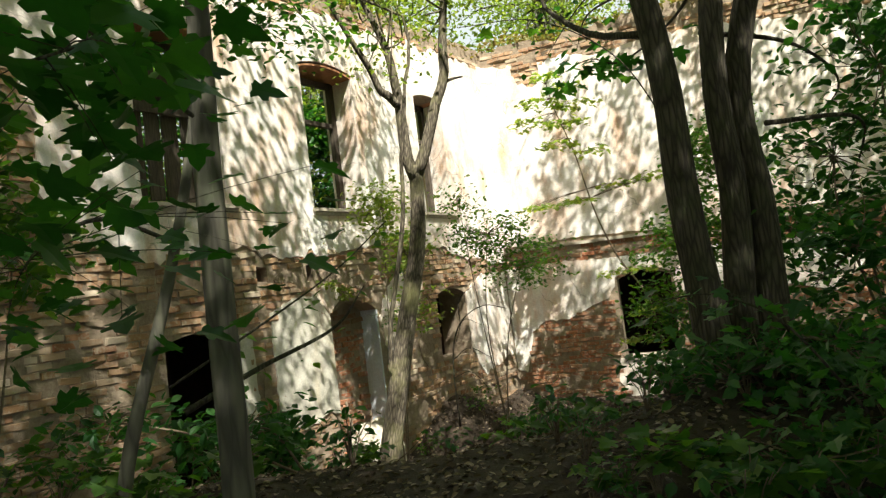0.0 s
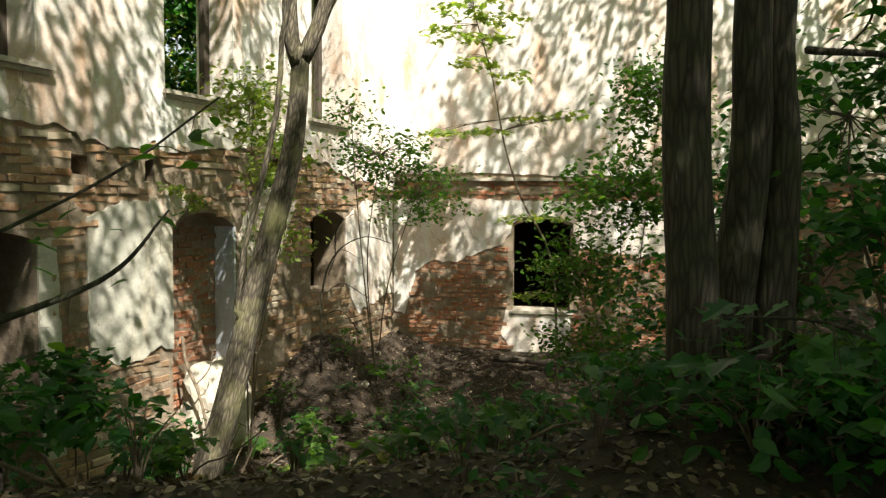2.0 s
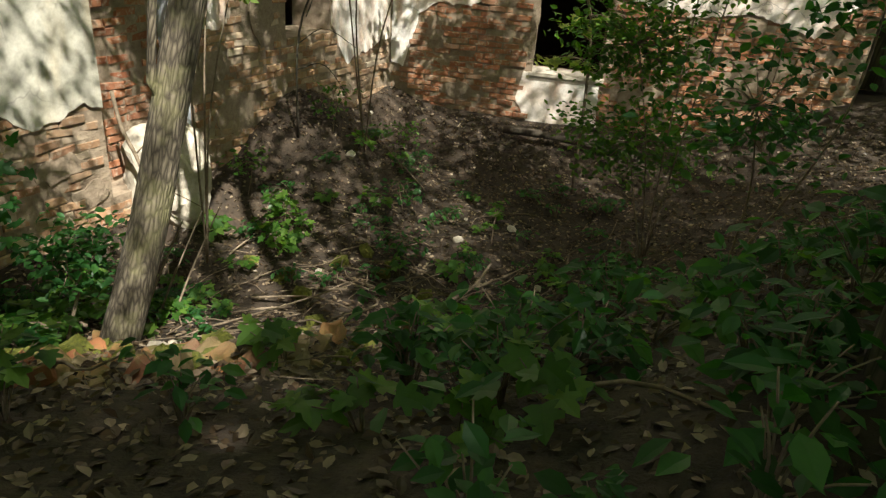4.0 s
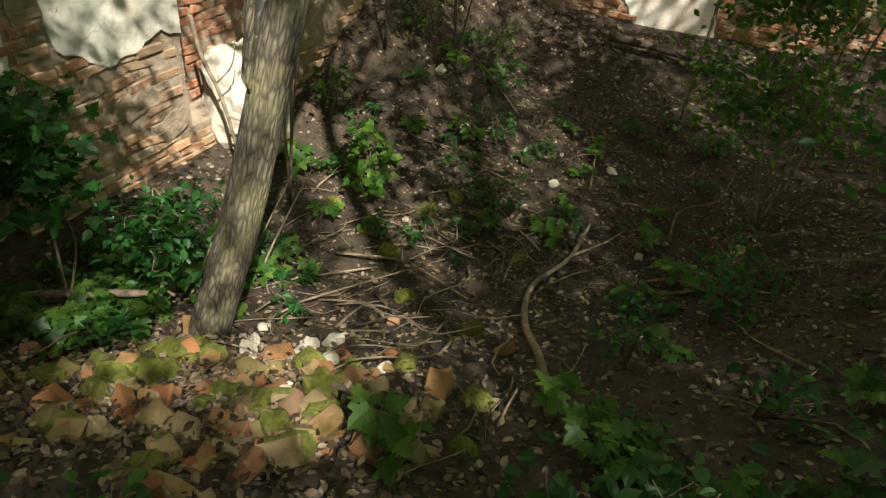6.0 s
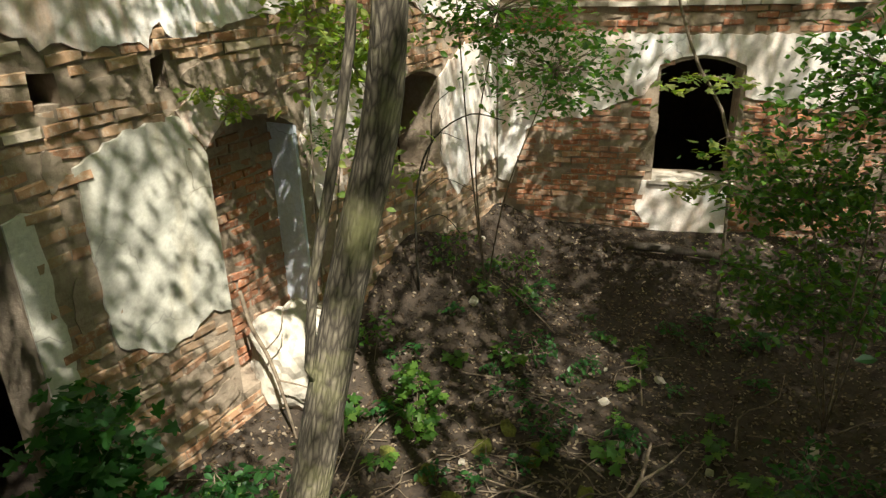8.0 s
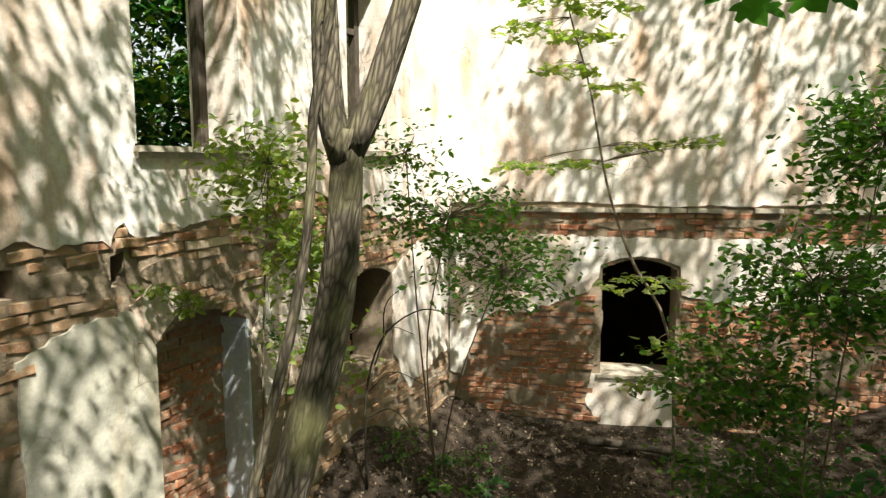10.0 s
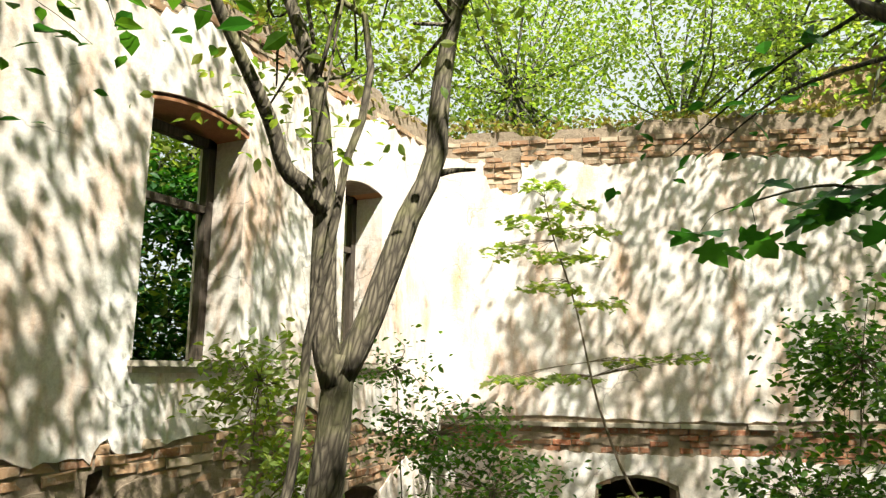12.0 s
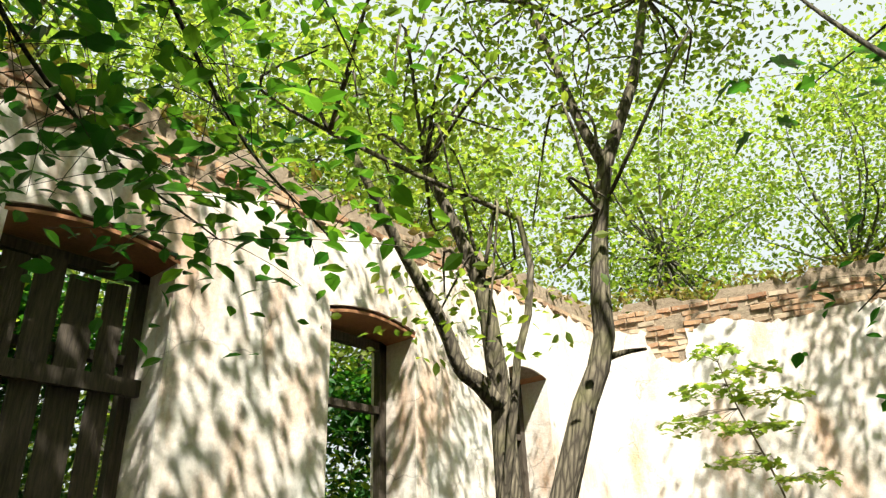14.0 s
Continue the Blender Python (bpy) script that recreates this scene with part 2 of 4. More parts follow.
def leaf_lot(centres, size, shape, tilt=0.7, face=None):
    """Many leaves at random turns about the given places: verts and faces."""
    sv, sf = shape
    n = len(centres)
    yaw = rng.uniform(0, 2 * math.pi, n)
    pit = rng.normal(-0.25, tilt * 0.6, n)
    rol = rng.normal(0, tilt, n)
    sc = size * rng.uniform(0.6, 1.25, n)
    cy, sy, cp, sp, cr, sr = np.cos(yaw), np.sin(yaw), np.cos(pit), np.sin(pit), np.cos(rol), np.sin(rol)
    one, zero = np.ones(n), np.zeros(n)
    mz = np.array([[cy, -sy, zero], [sy, cy, zero], [zero, zero, one]]).transpose(2, 0, 1)
    mx = np.array([[one, zero, zero], [zero, cp, -sp], [zero, sp, cp]]).transpose(2, 0, 1)
    my = np.array([[cr, zero, sr], [zero, one, zero], [-sr, zero, cr]]).transpose(2, 0, 1)
    m = mz @ mx @ my
    v = np.einsum("nij,kj->nki", m, sv) * sc[:, None, None] + np.asarray(centres)[:, None, :]
    k = len(sv)
    faces = [tuple(i + b * k for i in f) for b in range(n) for f in sf]
    return v.reshape(-1, 3), faces


def clumps(centre, radii, n_clumps, per, spread, hang=False):
    """Leaf places gathered in clumps inside an uneven ellipsoid."""
    d = rng.normal(size=(n_clumps, 3))
    d /= np.linalg.norm(d, axis=1)[:, None]
    c = np.array(centre) + d * np.array(radii) * (rng.uniform(0.15, 1.0, n_clumps) ** 0.5)[:, None]
    # hang draws the clumps out upright, so their shadows fall as long streaks
    off = rng.normal(size=(n_clumps, per, 3)) * np.array((spread * 0.4, spread * 0.4, spread * 1.9) if hang else (spread, spread, spread * 0.45))
    return c, (c[:, None] + off).reshape(-1, 3)


def tree(label, trunk, r0, r1, bark, crowns, leaf, size, shape=OVAL, limbs=(), flare=0.35, sides=14, name="tree", per=32, spread=0.42, tips=(), hang=False, power=1.0):
    """A tree: trunk, limbs to its clumps of leaves, crown. crowns: (centre, radii, clumps)."""
    t = thing(name, label, "tree", at=trunk[0])
    inv = np.array(trunk[0])
    v, f = tube(trunk, r0, r1, 26, sides, 0.035, flare, power)
    part("trunk", mesh_data("trunk", np.array(v) - inv, f, bark, True), t)
    for pts, a, b in limbs:
        v, f = tube(pts, a, b, 16, 8, 0.08)
        part("limb", mesh_data("limb", np.array(v) - inv, f, bark, True), t)
    lots, twigs = [], []
    top = np.array(trunk[-1])
    for centre, radii, count in crowns:
        cs, places = clumps(centre, radii, count, per, spread, hang)
        lots.append(leaf_lot(places, size, shape))
        mid = np.array(centre)
        for c in cs[:: max(1, len(cs) // 16)]:
            start = np.array(min(tips, key=lambda q: np.linalg.norm(np.array(q) - c))) if tips else (top if np.linalg.norm(mid - top) < 6 else mid)
            bend = (start + c) / 2 + rng.normal(size=3) * 0.25 + np.array((0, 0, 0.25))
            twigs.append(tube([start, bend, c], 0.013 if tips else r1 * 0.4, 0.005, 8, 5, 0.05))
    if twigs:
        v, f = join(*twigs)
        part("branchwork", mesh_data("branchwork", np.array(v) - inv, f, bark, True), t)
    if lots:
        v, f = join(*lots)
        part("crown", mesh_data("crown", np.array(v) - inv, f, leaf, False), t)
    return t


# ---- the ground ----
XL = -6.67
CORNER = np.array((-6.67, 12.6))
ALONG = np.array((0.9552, 0.2961))
TOWARD = np.array((0.2961, -0.9552))


def smoothstep(x):
    x = np.clip(x, 0, 1)
    return x * x * (3 - 2 * x)


def ground_z(x, y):
    """A bank with its crest across the walk, and the cellar pit behind it."""
    s = (x + 2.0) * -0.65 + (y - 3.6) * 0.76
    ahead = 0.25 - 2.0 * (0.5 * smoothstep(s / 4.4) + 0.5 * np.clip(s / 4.4, 0, 1))
    back = 0.25 - 0.25 * smoothstep(-s / 4.8)
    z = np.where(s > 0, ahead, back)
    z = z + 0.95 * smoothstep((x + 2.6) / 3.5) * smoothstep((s - 0.5) / 3.0)
    z = z + 0.45 * smoothstep((x + 1.5) / 1.2) * np.exp(-((s - 0.2) / 1.3) ** 2)
    # earth banked up against the walls
    u = (x - CORNER[0]) * TOWARD[0] + (y - CORNER[1]) * TOWARD[1]
    z = z + 0.5 * np.exp(-((u / 1.0) ** 2)) + 0.85 * np.exp(-(((x + 6.5) / 1.0) ** 2) - (((y - 10.1) / 1.15) ** 2))
    return z + 0.3 * np.exp(-(((x + 6.67) / 0.45) ** 2)) * smoothstep((y - 4.0) / 2.0)


def bumpy(x, y):
    return 0.08 * noise.noise(Vector((x * 1.1, y * 1.1, 0))) + 0.035 * noise.noise(Vector((x * 3.7, y * 3.7, 5)))


def gz(x, y):
    return float(ground_z(np.array(x), np.array(y))) + bumpy(x, y)


def build_ground():
    far = [8, 12, 18, 28, 45, 80, 150, 400, 1500]
    xs = np.concatenate([[-9 - d for d in far[::-1]], np.arange(-9, 6.01, 0.15), [6 + d for d in far]])
    ys = np.concatenate([[-4 - d for d in far[::-1]], np.arange(-4, 17.01, 0.15), [17 + d for d in far]])
    verts = [(x, y, gz(x, y)) for y in ys for x in xs]
    w = len(xs)
    faces = [(j * w + i, j * w + i + 1, (j + 1) * w + i + 1, (j + 1) * w + i) for j in range(len(ys) - 1) for i in range(w - 1)]
    g = new("ground", mesh_data("ground", verts, faces, M_SOIL, True))
    tagged(g, "dark woodland soil bank sloping into a pit", "ground", kind="structure")


build_ground()

# ---- walls ----


def on_left(a, z, d=0.0):
    return (XL + d, a, z)


def on_back(a, z, d=0.0):
    p = CORNER + ALONG * a + TOWARD * d
    return (p[0], p[1], z)


def opening(a0, a1, z0, spring, rise):
    """The outline of an opening with a flat segmental arch."""
    pts = [(a0, z0), (a1, z0)]
    for k in range(9):
        f = 1 - k / 8
        pts.append((a0 + (a1 - a0) * f, spring + rise * (1 - (2 * f - 1) ** 2)))
    return pts


def ragged(pts, amp, step=0.09, seed=0.0, courses=False):
    """A broken edge through the given points."""
    out = []
    for k in range(len(pts) - 1):
        (a, b), (c, d) = pts[k], pts[k + 1]
        n = max(1, int(math.hypot(c - a, d - b) / step))
        for i in range(n):
            f = i / n
            p = Vector((a + (c - a) * f, b + (d - b) * f, seed))
            w = min(1.0, 4 * f + (0 if k == 0 else 1), 4 * (1 - f) + (0 if k == len(pts) - 2 else 1))
            x = p.x + amp * w * (0.6 * noise.noise(p * 5.1) + 0.3 * noise.noise(p * 19.0))
            z = p.y + amp * w * (noise.noise(p * 2.2 + Vector((7, 1, 3))) + 0.6 * noise.noise(p * 9.0) + 0.45 * noise.noise(p * 24.0))
            if courses:
                z = round(z / 0.088) * 0.088 + 0.006 * noise.noise(p * 21)
            out.append((x, z))
    out.append(pts[-1])
    return out


def slab(name, outer, holes, d0, d1, place, material):
    """A plate with real holes, its front at d1 and its back at d0."""
    bm = bmesh.new()
    loops = []
    for loop in [outer, *holes]:
        vs = [bm.verts.new((a, z, 0)) for a, z in loop]
        es = [bm.edges.new((vs[k], vs[(k + 1) % len(vs)])) for k in range(len(vs))]
        loops.append((vs, es))
    bmesh.ops.triangle_fill(bm, use_beauty=True, use_dissolve=False, edges=[e for _, es in loops for e in es], normal=(0, 0, 1))
    bm.verts.index_update()
    n = len(bm.verts)
    flat = [(v.co.x, v.co.y) for v in bm.verts]
    tris = [tuple(v.index for v in f.verts) for f in bm.faces]
    idx = [[v.index for v in vs] for vs, _ in loops]
    bm.free()
    verts = [place(a, z, d1) for a, z in flat] + [place(a, z, d0) for a, z in flat]
    faces = tris + [tuple(i + n for i in t[::-1]) for t in tris]
    for loop in idx:
        faces += [(loop[k], loop[(k + 1) % len(loop)], loop[(k + 1) % len(loop)] + n, loop[k] + n) for k in range(len(loop))]
    me = mesh_data(name, verts, faces, material)
    bm = bmesh.new()
    bm.from_mesh(me)
    bmesh.ops.recalc_face_normals(bm, faces=bm.faces)
    bm.to_mesh(me)
    bm.free()
    return me


W_LEFT = [opening(4.36, 5.6, 2.72, 4.96, 0.09), opening(7.1, 8.28, 2.72, 4.96, 0.09), opening(9.93, 10.83, 2.72, 4.9, 0.08)]
D_LEFT = [opening(4.5, 5.55, -1.5, 1.06, 0.1), opening(7.2, 8.3, -1.2, 1.12, 0.2), opening(9.95, 10.9, 0.05, 1.2, 0.12), [(5.93, 1.72), (6.13, 1.7), (6.12, 1.9), (5.94, 1.92)], [(6.84, 1.66), (6.98, 1.68), (6.97, 1.93), (6.85, 1.9)]]
W_BACK = opening(2.25, 3.3, -0.5, 1.07, 0.15)
GAP_BACK = opening(7.0, 8.3, -0.6, 0.75, 0.12)
ROOFLINE_L = ragged([(13.2, 6.35), (11.0, 6.32), (9.0, 6.25), (7.4, 6.12), (6.2, 6.15), (4.0, 6.0), (0.0, 6.05), (-6.0, 5.9)], 0.16, 0.12, 3.0, True)
ROOFLINE_B = ragged([(12.0, 6.3), (8.0, 6.45), (5.0, 6.45), (3.2, 6.44), (1.36, 6.25), (0.2, 6.3), (-0.2, 6.3)], 0.14, 0.12, 9.0, True)

wall_left = tagged(new("wall_west", slab("wall_west", [(-6.0, -2.5), (13.2, -2.5), *ROOFLINE_L], W_LEFT + D_LEFT, -0.62, 0.0, on_left, M_MORTAR)),
                   "ruined roofless brick wall with broken plaster and window openings", "wall", kind="structure")
wall_back = tagged(new("wall_north", slab("wall_north", [(-0.05, -2.6), (12.0, -2.6), *ROOFLINE_B], [W_BACK, GAP_BACK], -0.62, 0.0, on_back, M_MORTAR)),
                   "tall ruined brick wall with pale peeling plaster", "wall", kind="structure")

# plaster sheets, proud of the bricks, with broken edges
PL_UP = [*ragged([(2.9, 5.3), (3.0, 4.3), (3.3, 3.6), (3.2, 2.9), (3.6, 2.3), (4.3, 2.05), (5.6, 2.2), (6.2, 2.12), (6.85, 2.0), (6.95, 2.2), (7.1, 2.02), (8.0, 2.1), (9.3, 2.3), (10.9, 1.9), (12.575, 1.7)], 0.10, 0.07, 1.0),
         *ragged([(12.575, 5.95), (9.5, 5.9), (7.4, 5.85), (5.5, 5.6), (2.9, 5.6)], 0.22, 0.08, 2.0)]
PL_PANEL = [(7.2, -0.3), (7.2, 1.1), *ragged([(7.2, 1.12), (6.98, 1.5), (6.45, 1.39), (6.09, 1.3), (6.08, 0.6), (6.1, -0.1), (6.3, -0.22), (6.5, -0.38), (6.75, -0.34), (7.0, -0.2), (7.2, -0.3)], 0.05, 0.05, 4.0)]
PL_CORNER = ragged([(7.2, 1.14), (7.42, 1.33), (7.5, 1.5), (7.2, 1.62), (6.98, 1.5), (7.2, 1.14)], 0.04, 0.05, 8.0)
PL_STRIP = [(5.55, 1.05), *ragged([(5.55, -1.1), (5.78, -1.1), (5.76, 0.3), (5.74, 1.05), (5.55, 1.05)], 0.04, 0.05, 5.0)]
PL_PATCH = ragged([(8.32, 1.0), (8.5, 0.2), (8.9, 0.3), (9.3, 0.9), (9.6, 1.5), (9.1, 1.75), (8.6, 1.5), (8.32, 1.0)], 0.08, 0.06, 6.0)
PL_FAR = ragged([(10.92, 1.2), (10.92, 0.1), (11.3, -0.4), (12.5, -0.2), (12.5, 1.5), (11.6, 1.6), (10.92, 1.2)], 0.08, 0.07, 7.0)
BK_UP = [*ragged([(0.005, 2.02), (2.0, 2.04), (3.3, 1.98), (6.0, 2.05), (11.9, 2.1)], 0.03, 0.1, 11.0),
         *ragged([(11.9, 5.5), (8.0, 5.6), (5.7, 5.72), (3.8, 5.85), (2.4, 5.7), (1.7, 5.85), (1.25, 5.75), (1.15, 5.3), (0.75, 5.35), (0.7, 5.9), (0.005, 5.95)], 0.14, 0.08, 12.0), (0.005, 2.02)]
BK_LOW = [*ragged([(0.005, -0.55), (0.22, -0.6), (0.42, 0.2), (0.7, 0.42), (1.2, 0.36), (1.7, 0.62), (2.05, 0.72), (2.2, 0.95)], 0.05, 0.06, 13.0), (2.22, 1.13), (2.5, 1.24), (2.78, 1.27), (3.05, 1.24), (3.33, 1.13),
          *ragged([(3.36, 0.72), (3.9, 0.6), (4.5, 0.5), (5.3, 0.62), (6.2, 0.4), (6.7, 0.9), (6.6, 1.5), (5.5, 1.46), (4.2, 1.55), (2.8, 1.52), (1.4, 1.58), (0.005, 1.55)], 0.05, 0.06, 14.0), (0.005, -0.55)]
BK_SILL = ragged([(2.12, -0.5), (2.05, -0.9), (2.3, -1.35), (2.9, -1.5), (3.4, -1.3), (3.3, -0.8), (3.28, -0.5), (2.12, -0.5)], 0.06, 0.05, 15.0)


def remnant(a, z, ra, rz, seed):
    pts = []
    for k in range(22):
        t = 2 * math.pi * k / 22
        q = 1 + 0.55 * noise.noise(Vector((1.3 * math.cos(t), 1.3 * math.sin(t), seed))) + 0.25 * noise.noise(Vector((4 * math.cos(t), 4 * math.sin(t), seed)))
        pts.append((a + ra * q * math.cos(t), z + rz * q * math.sin(t)))
    return pts


SCRAPS_L = [(5.0, 1.75, 0.3, 0.12), (6.45, 1.75, 0.22, 0.09), (7.4, 1.72, 0.28, 0.12), (7.9, 1.6, 0.22, 0.1), (8.6, 1.9, 0.3, 0.1), (5.95, 1.3, 0.08, 0.12), (5.92, 0.3, 0.07, 0.2), (6.7, -0.75, 0.25, 0.12), (6.95, -1.1, 0.2, 0.12), (6.3, -0.5, 0.1, 0.08),
            (8.7, -0.1, 0.25, 0.2), (9.5, 0.3, 0.2, 0.3), (9.0, -0.7, 0.3, 0.25), (4.0, 1.5, 0.4, 0.15)]
SCRAPS_B = [(0.7, 0.0, 0.12, 0.2), (1.1, -0.9, 0.3, 0.12), (2.2, 0.35, 0.07, 0.3), (2.15, -0.2, 0.09, 0.2), (1.6, -0.6, 0.12, 0.08), (3.9, -0.7, 0.3, 0.2), (4.6, 0.1, 0.2, 0.15), (1.2, 1.75, 0.4, 0.06), (2.6, 1.72, 0.5, 0.06), (4.3, 1.75, 0.5, 0.07), (5.4, -0.3, 0.3, 0.3)]


def dedupe(pts):
    out = []
    for p in pts:
        if not out or math.hypot(p[0] - out[-1][0], p[1] - out[-1][1]) > 0.012:
            out.append(p)
    while math.hypot(out[0][0] - out[-1][0], out[0][1] - out[-1][1]) < 0.012:
        out.pop()
    return out


SHEETS_L = [(PL_UP, W_LEFT, 0.03, M_PLASTER, "upper"), (PL_PANEL, [], 0.028, M_GREY, "panel"), (PL_STRIP, [], 0.025, M_GREY, "strip"), (PL_CORNER, [], 0.024, M_PLASTER, "corner"), (PL_PATCH, [], 0.022, M_PLASTER, "patch"), (PL_FAR, [], 0.022, M_PLASTER, "far")]
SHEETS_B = [(BK_UP, [], 0.03, M_PLASTER, "upper"), (BK_LOW, [], 0.028, M_PLASTER, "lower"), (BK_SILL, [], 0.02, M_PLASTER, "sill patch")]
SHEETS_L += [(remnant(*q, 30 + k), [], 0.02, M_MORTAR, "scrap") for k, q in enumerate(SCRAPS_L)]
SHEETS_B += [(remnant(*q, 60 + k), [], 0.02, M_MORTAR, "scrap") for k, q in enumerate(SCRAPS_B)]
for sheets, place, host in ((SHEETS_L, on_left, wall_left), (SHEETS_B, on_back, wall_back)):
    for outline, holes, thick, material, what in sheets:
        part("plaster_sheet", slab("plaster_sheet", dedupe(outline), holes, 0.003, thick, place, material), host, "flaking pale plaster with a broken edge")


def box(c, half, place=None):
    """A box about c; place turns (a, z, d) on a wall into the world."""
    v = []
    for sx in (-1, 1):
        for sy in (-1, 1):
            for sz in (-1, 1):
                a = (c[0] + sx * half[0], c[1] + sy * half[1], c[2] + sz * half[2])
                v.append(place(a[0], a[2], a[1]) if place else a)
    return v, [(0, 1, 3, 2), (4, 6, 7, 5), (0, 4, 5, 1), (2, 3, 7, 6), (0, 2, 6, 4), (1, 5, 7, 3)]


GABLE = [(5.2, -2.0), (13.0, -2.0), *ragged([(13.0, 9.6), (9.0, 9.4), (7.5, 8.8), (6.4, 8.0), (5.6, 7.4), (5.2, 6.6)], 0.2, 0.14, 21.0, True)]
tagged(new("wall_gable", slab("wall_gable", dedupe(GABLE), [], -4.2, -3.7, on_back, M_GABLE)), "overgrown ochre brick gable behind the wall", "wall", kind="structure")

# boxes added behind the lower openings; M_DARK gives them the colour of shade
def back_box(name, label, a0, a1, place, depth, z0, z1, material=None):
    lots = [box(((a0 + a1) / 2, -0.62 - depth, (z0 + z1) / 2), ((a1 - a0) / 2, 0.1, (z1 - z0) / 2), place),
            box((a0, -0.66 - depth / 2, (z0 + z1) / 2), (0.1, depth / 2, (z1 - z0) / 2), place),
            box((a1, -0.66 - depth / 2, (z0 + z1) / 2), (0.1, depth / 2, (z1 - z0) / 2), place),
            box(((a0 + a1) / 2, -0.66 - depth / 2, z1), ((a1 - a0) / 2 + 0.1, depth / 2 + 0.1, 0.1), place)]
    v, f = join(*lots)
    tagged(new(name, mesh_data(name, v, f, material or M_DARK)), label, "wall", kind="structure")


back_box("wall_west_shade_box", "box added behind the lower openings, coloured dark for their shade", 3.6, 6.4, on_left, 2.2, -2.4, 1.9)
back_box("wall_west_passage", "dark brick passage behind the doorway", 6.6, 9.0, on_left, 0.3, -2.4, 1.95, M_INNER)
back_box("wall_west_niche_shade", "shallow box added behind a lower window, coloured dark for its shade", 9.6, 11.3, on_left, 0.7, -2.4, 1.9)
back_box("wall_north_shade_box", "box added behind the arched window, coloured dark for its shade", 1.4, 4.4, on_back, 3.0, -2.4, 1.9)


def liner(a, z0, z1, d0, d1, place, material, label, thick=0.02, host=None):
    v, f = box((a, (d0 + d1) / 2, (z0 + z1) / 2), (thick, abs(d1 - d0) / 2, (z1 - z0) / 2), place)
    part("jamb_plaster", mesh_data("jamb_plaster", v, f, material), host, label)


liner(8.295, -1.2, 1.13, -0.6, -0.004, on_left, M_BLUE, "bluish limewashed door jamb", 0.03, wall_left)
for a0, a1 in ((4.36, 5.6), (7.1, 8.28), (9.93, 10.83)):
    liner(a1, 2.75, 4.9, -0.6, 0.026, on_left, M_PLASTER, "pale plastered window jamb", 0.025, wall_left)
    liner(a0, 2.75, 4.9, -0.6, 0.026, on_left, M_PLASTER, "pale plastered window jamb", 0.025, wall_left)
    # soffit under the arch
    v, f = [], []
    for k in range(9):
        g = k / 8
        a = a0 + (a1 - a0) * g
        z = 4.93 + 0.09 * (1 - (2 * g - 1) ** 2) - 0.005
        v += [on_left(a, z, 0.02), on_left(a, z, -0.6), on_left(a, z - 0.03, 0.02), on_left(a, z - 0.03, -0.6)]
    for k in range(8):
        o = 4 * k
        f += [(o, o + 1, o + 5, o + 4), (o + 2, o + 6, o + 7, o + 3), (o, o + 4, o + 6, o + 2), (o + 1, o + 3, o + 7, o + 5)]
    part("soffit_plaster", mesh_data("soffit_plaster", v, f, M_OCHRE), wall_left, "rusty red window soffit")


def sill(a0, a1, z, place, host, out=0.11):
    lots = []
    for dz, o in ((0.0, out), (-0.05, out * 0.6)):
        lots.append(box(((a0 + a1) / 2, (o - 0.5) / 2 if dz == 0 else o / 2, z + dz), ((a1 - a0) / 2 - 0.02 * (dz < 0), (o + 0.5) / 2 if dz == 0 else o / 2, 0.024), place))
    v, f = join(*lots)
    me = mesh_data("window_sill", v, f, M_STONE)
    part("window_sill", me, host, "moulded rendered window sill")


for a0, a1 in ((4.2, 5.72), (7.08, 8.34), (9.85, 10.95)):
    sill(a0, a1, 2.71, on_left, wall_left)
sill(2.2, 3.36, -0.52, on_back, wall_back, 0.06)


# string course on the back wall
def ledge():
    lots = []
    a = 0.05
    while a < 11.5:
        w = rng.uniform(0.22, 0.5)
        if rng.random() > 0.12:
            o = rng.uniform(0.05, 0.085)
            lots.append(box((a + w / 2, o / 2, 1.93 + rng.normal() * 0.004), (w / 2 - 0.004, o / 2, 0.03), on_back))
        a += w
    v, f = join(*lots)
    part("string_course", mesh_data("string_course", v, f, M_STONE), wall_back, "broken brick string course")


ledge()


# wooden window frames
def window_frame(name, a0, a1, label, boards):
    t = thing(name, label, "window", kind="structure", at=on_left((a0 + a1) / 2, 2.74, -0.42))
    o = np.array(t.location)

    def bar(nm, a, z, ha, hz, d=-0.42, hd=0.045):
        v, f = box((a, d, z), (ha, hd, hz), on_left)
        part(nm, mesh_data(nm, np.array(v) - o, f, M_WOOD), t)

    bar("frame_post", a1 - 0.07, 3.84, 0.05, 1.09)
    if boards:
        bar("frame_post", a0 + 0.07, 3.84, 0.05, 1.09)
    bar("frame_head", (a0 + a1) / 2, 4.87, (a1 - a0) / 2 - 0.02, 0.045)
    bar("transom", (a0 + a1) / 2 + 0.02, 4.2, (a1 - a0) / 2 - 0.13, 0.035)
    if boards:
        a = a0 + 0.14
        for w in (0.2, 0.22, 0.24, 0.18):
            z = 3.8 + rng.uniform(-0.05, 0.05)
            bar("board", a + w / 2, z, w / 2 - 0.012, 1.0 + rng.uniform(-0.05, 0.04), -0.34 + rng.uniform(-0.02, 0.02), 0.014)
            a += w + 0.02
        bar("cross_board", (a0 + a1) / 2, 3.98, (a1 - a0) / 2 - 0.03, 0.06, -0.28, 0.03)
    return t


window_frame("window_1", 4.36, 5.6, "weathered wooden frame closed with grey boards", True)
window_frame("window_2", 7.1, 8.28, "empty weathered wooden window frame", False)
window_frame("window_3", 9.93, 10.83, "empty weathered wooden window frame", False)

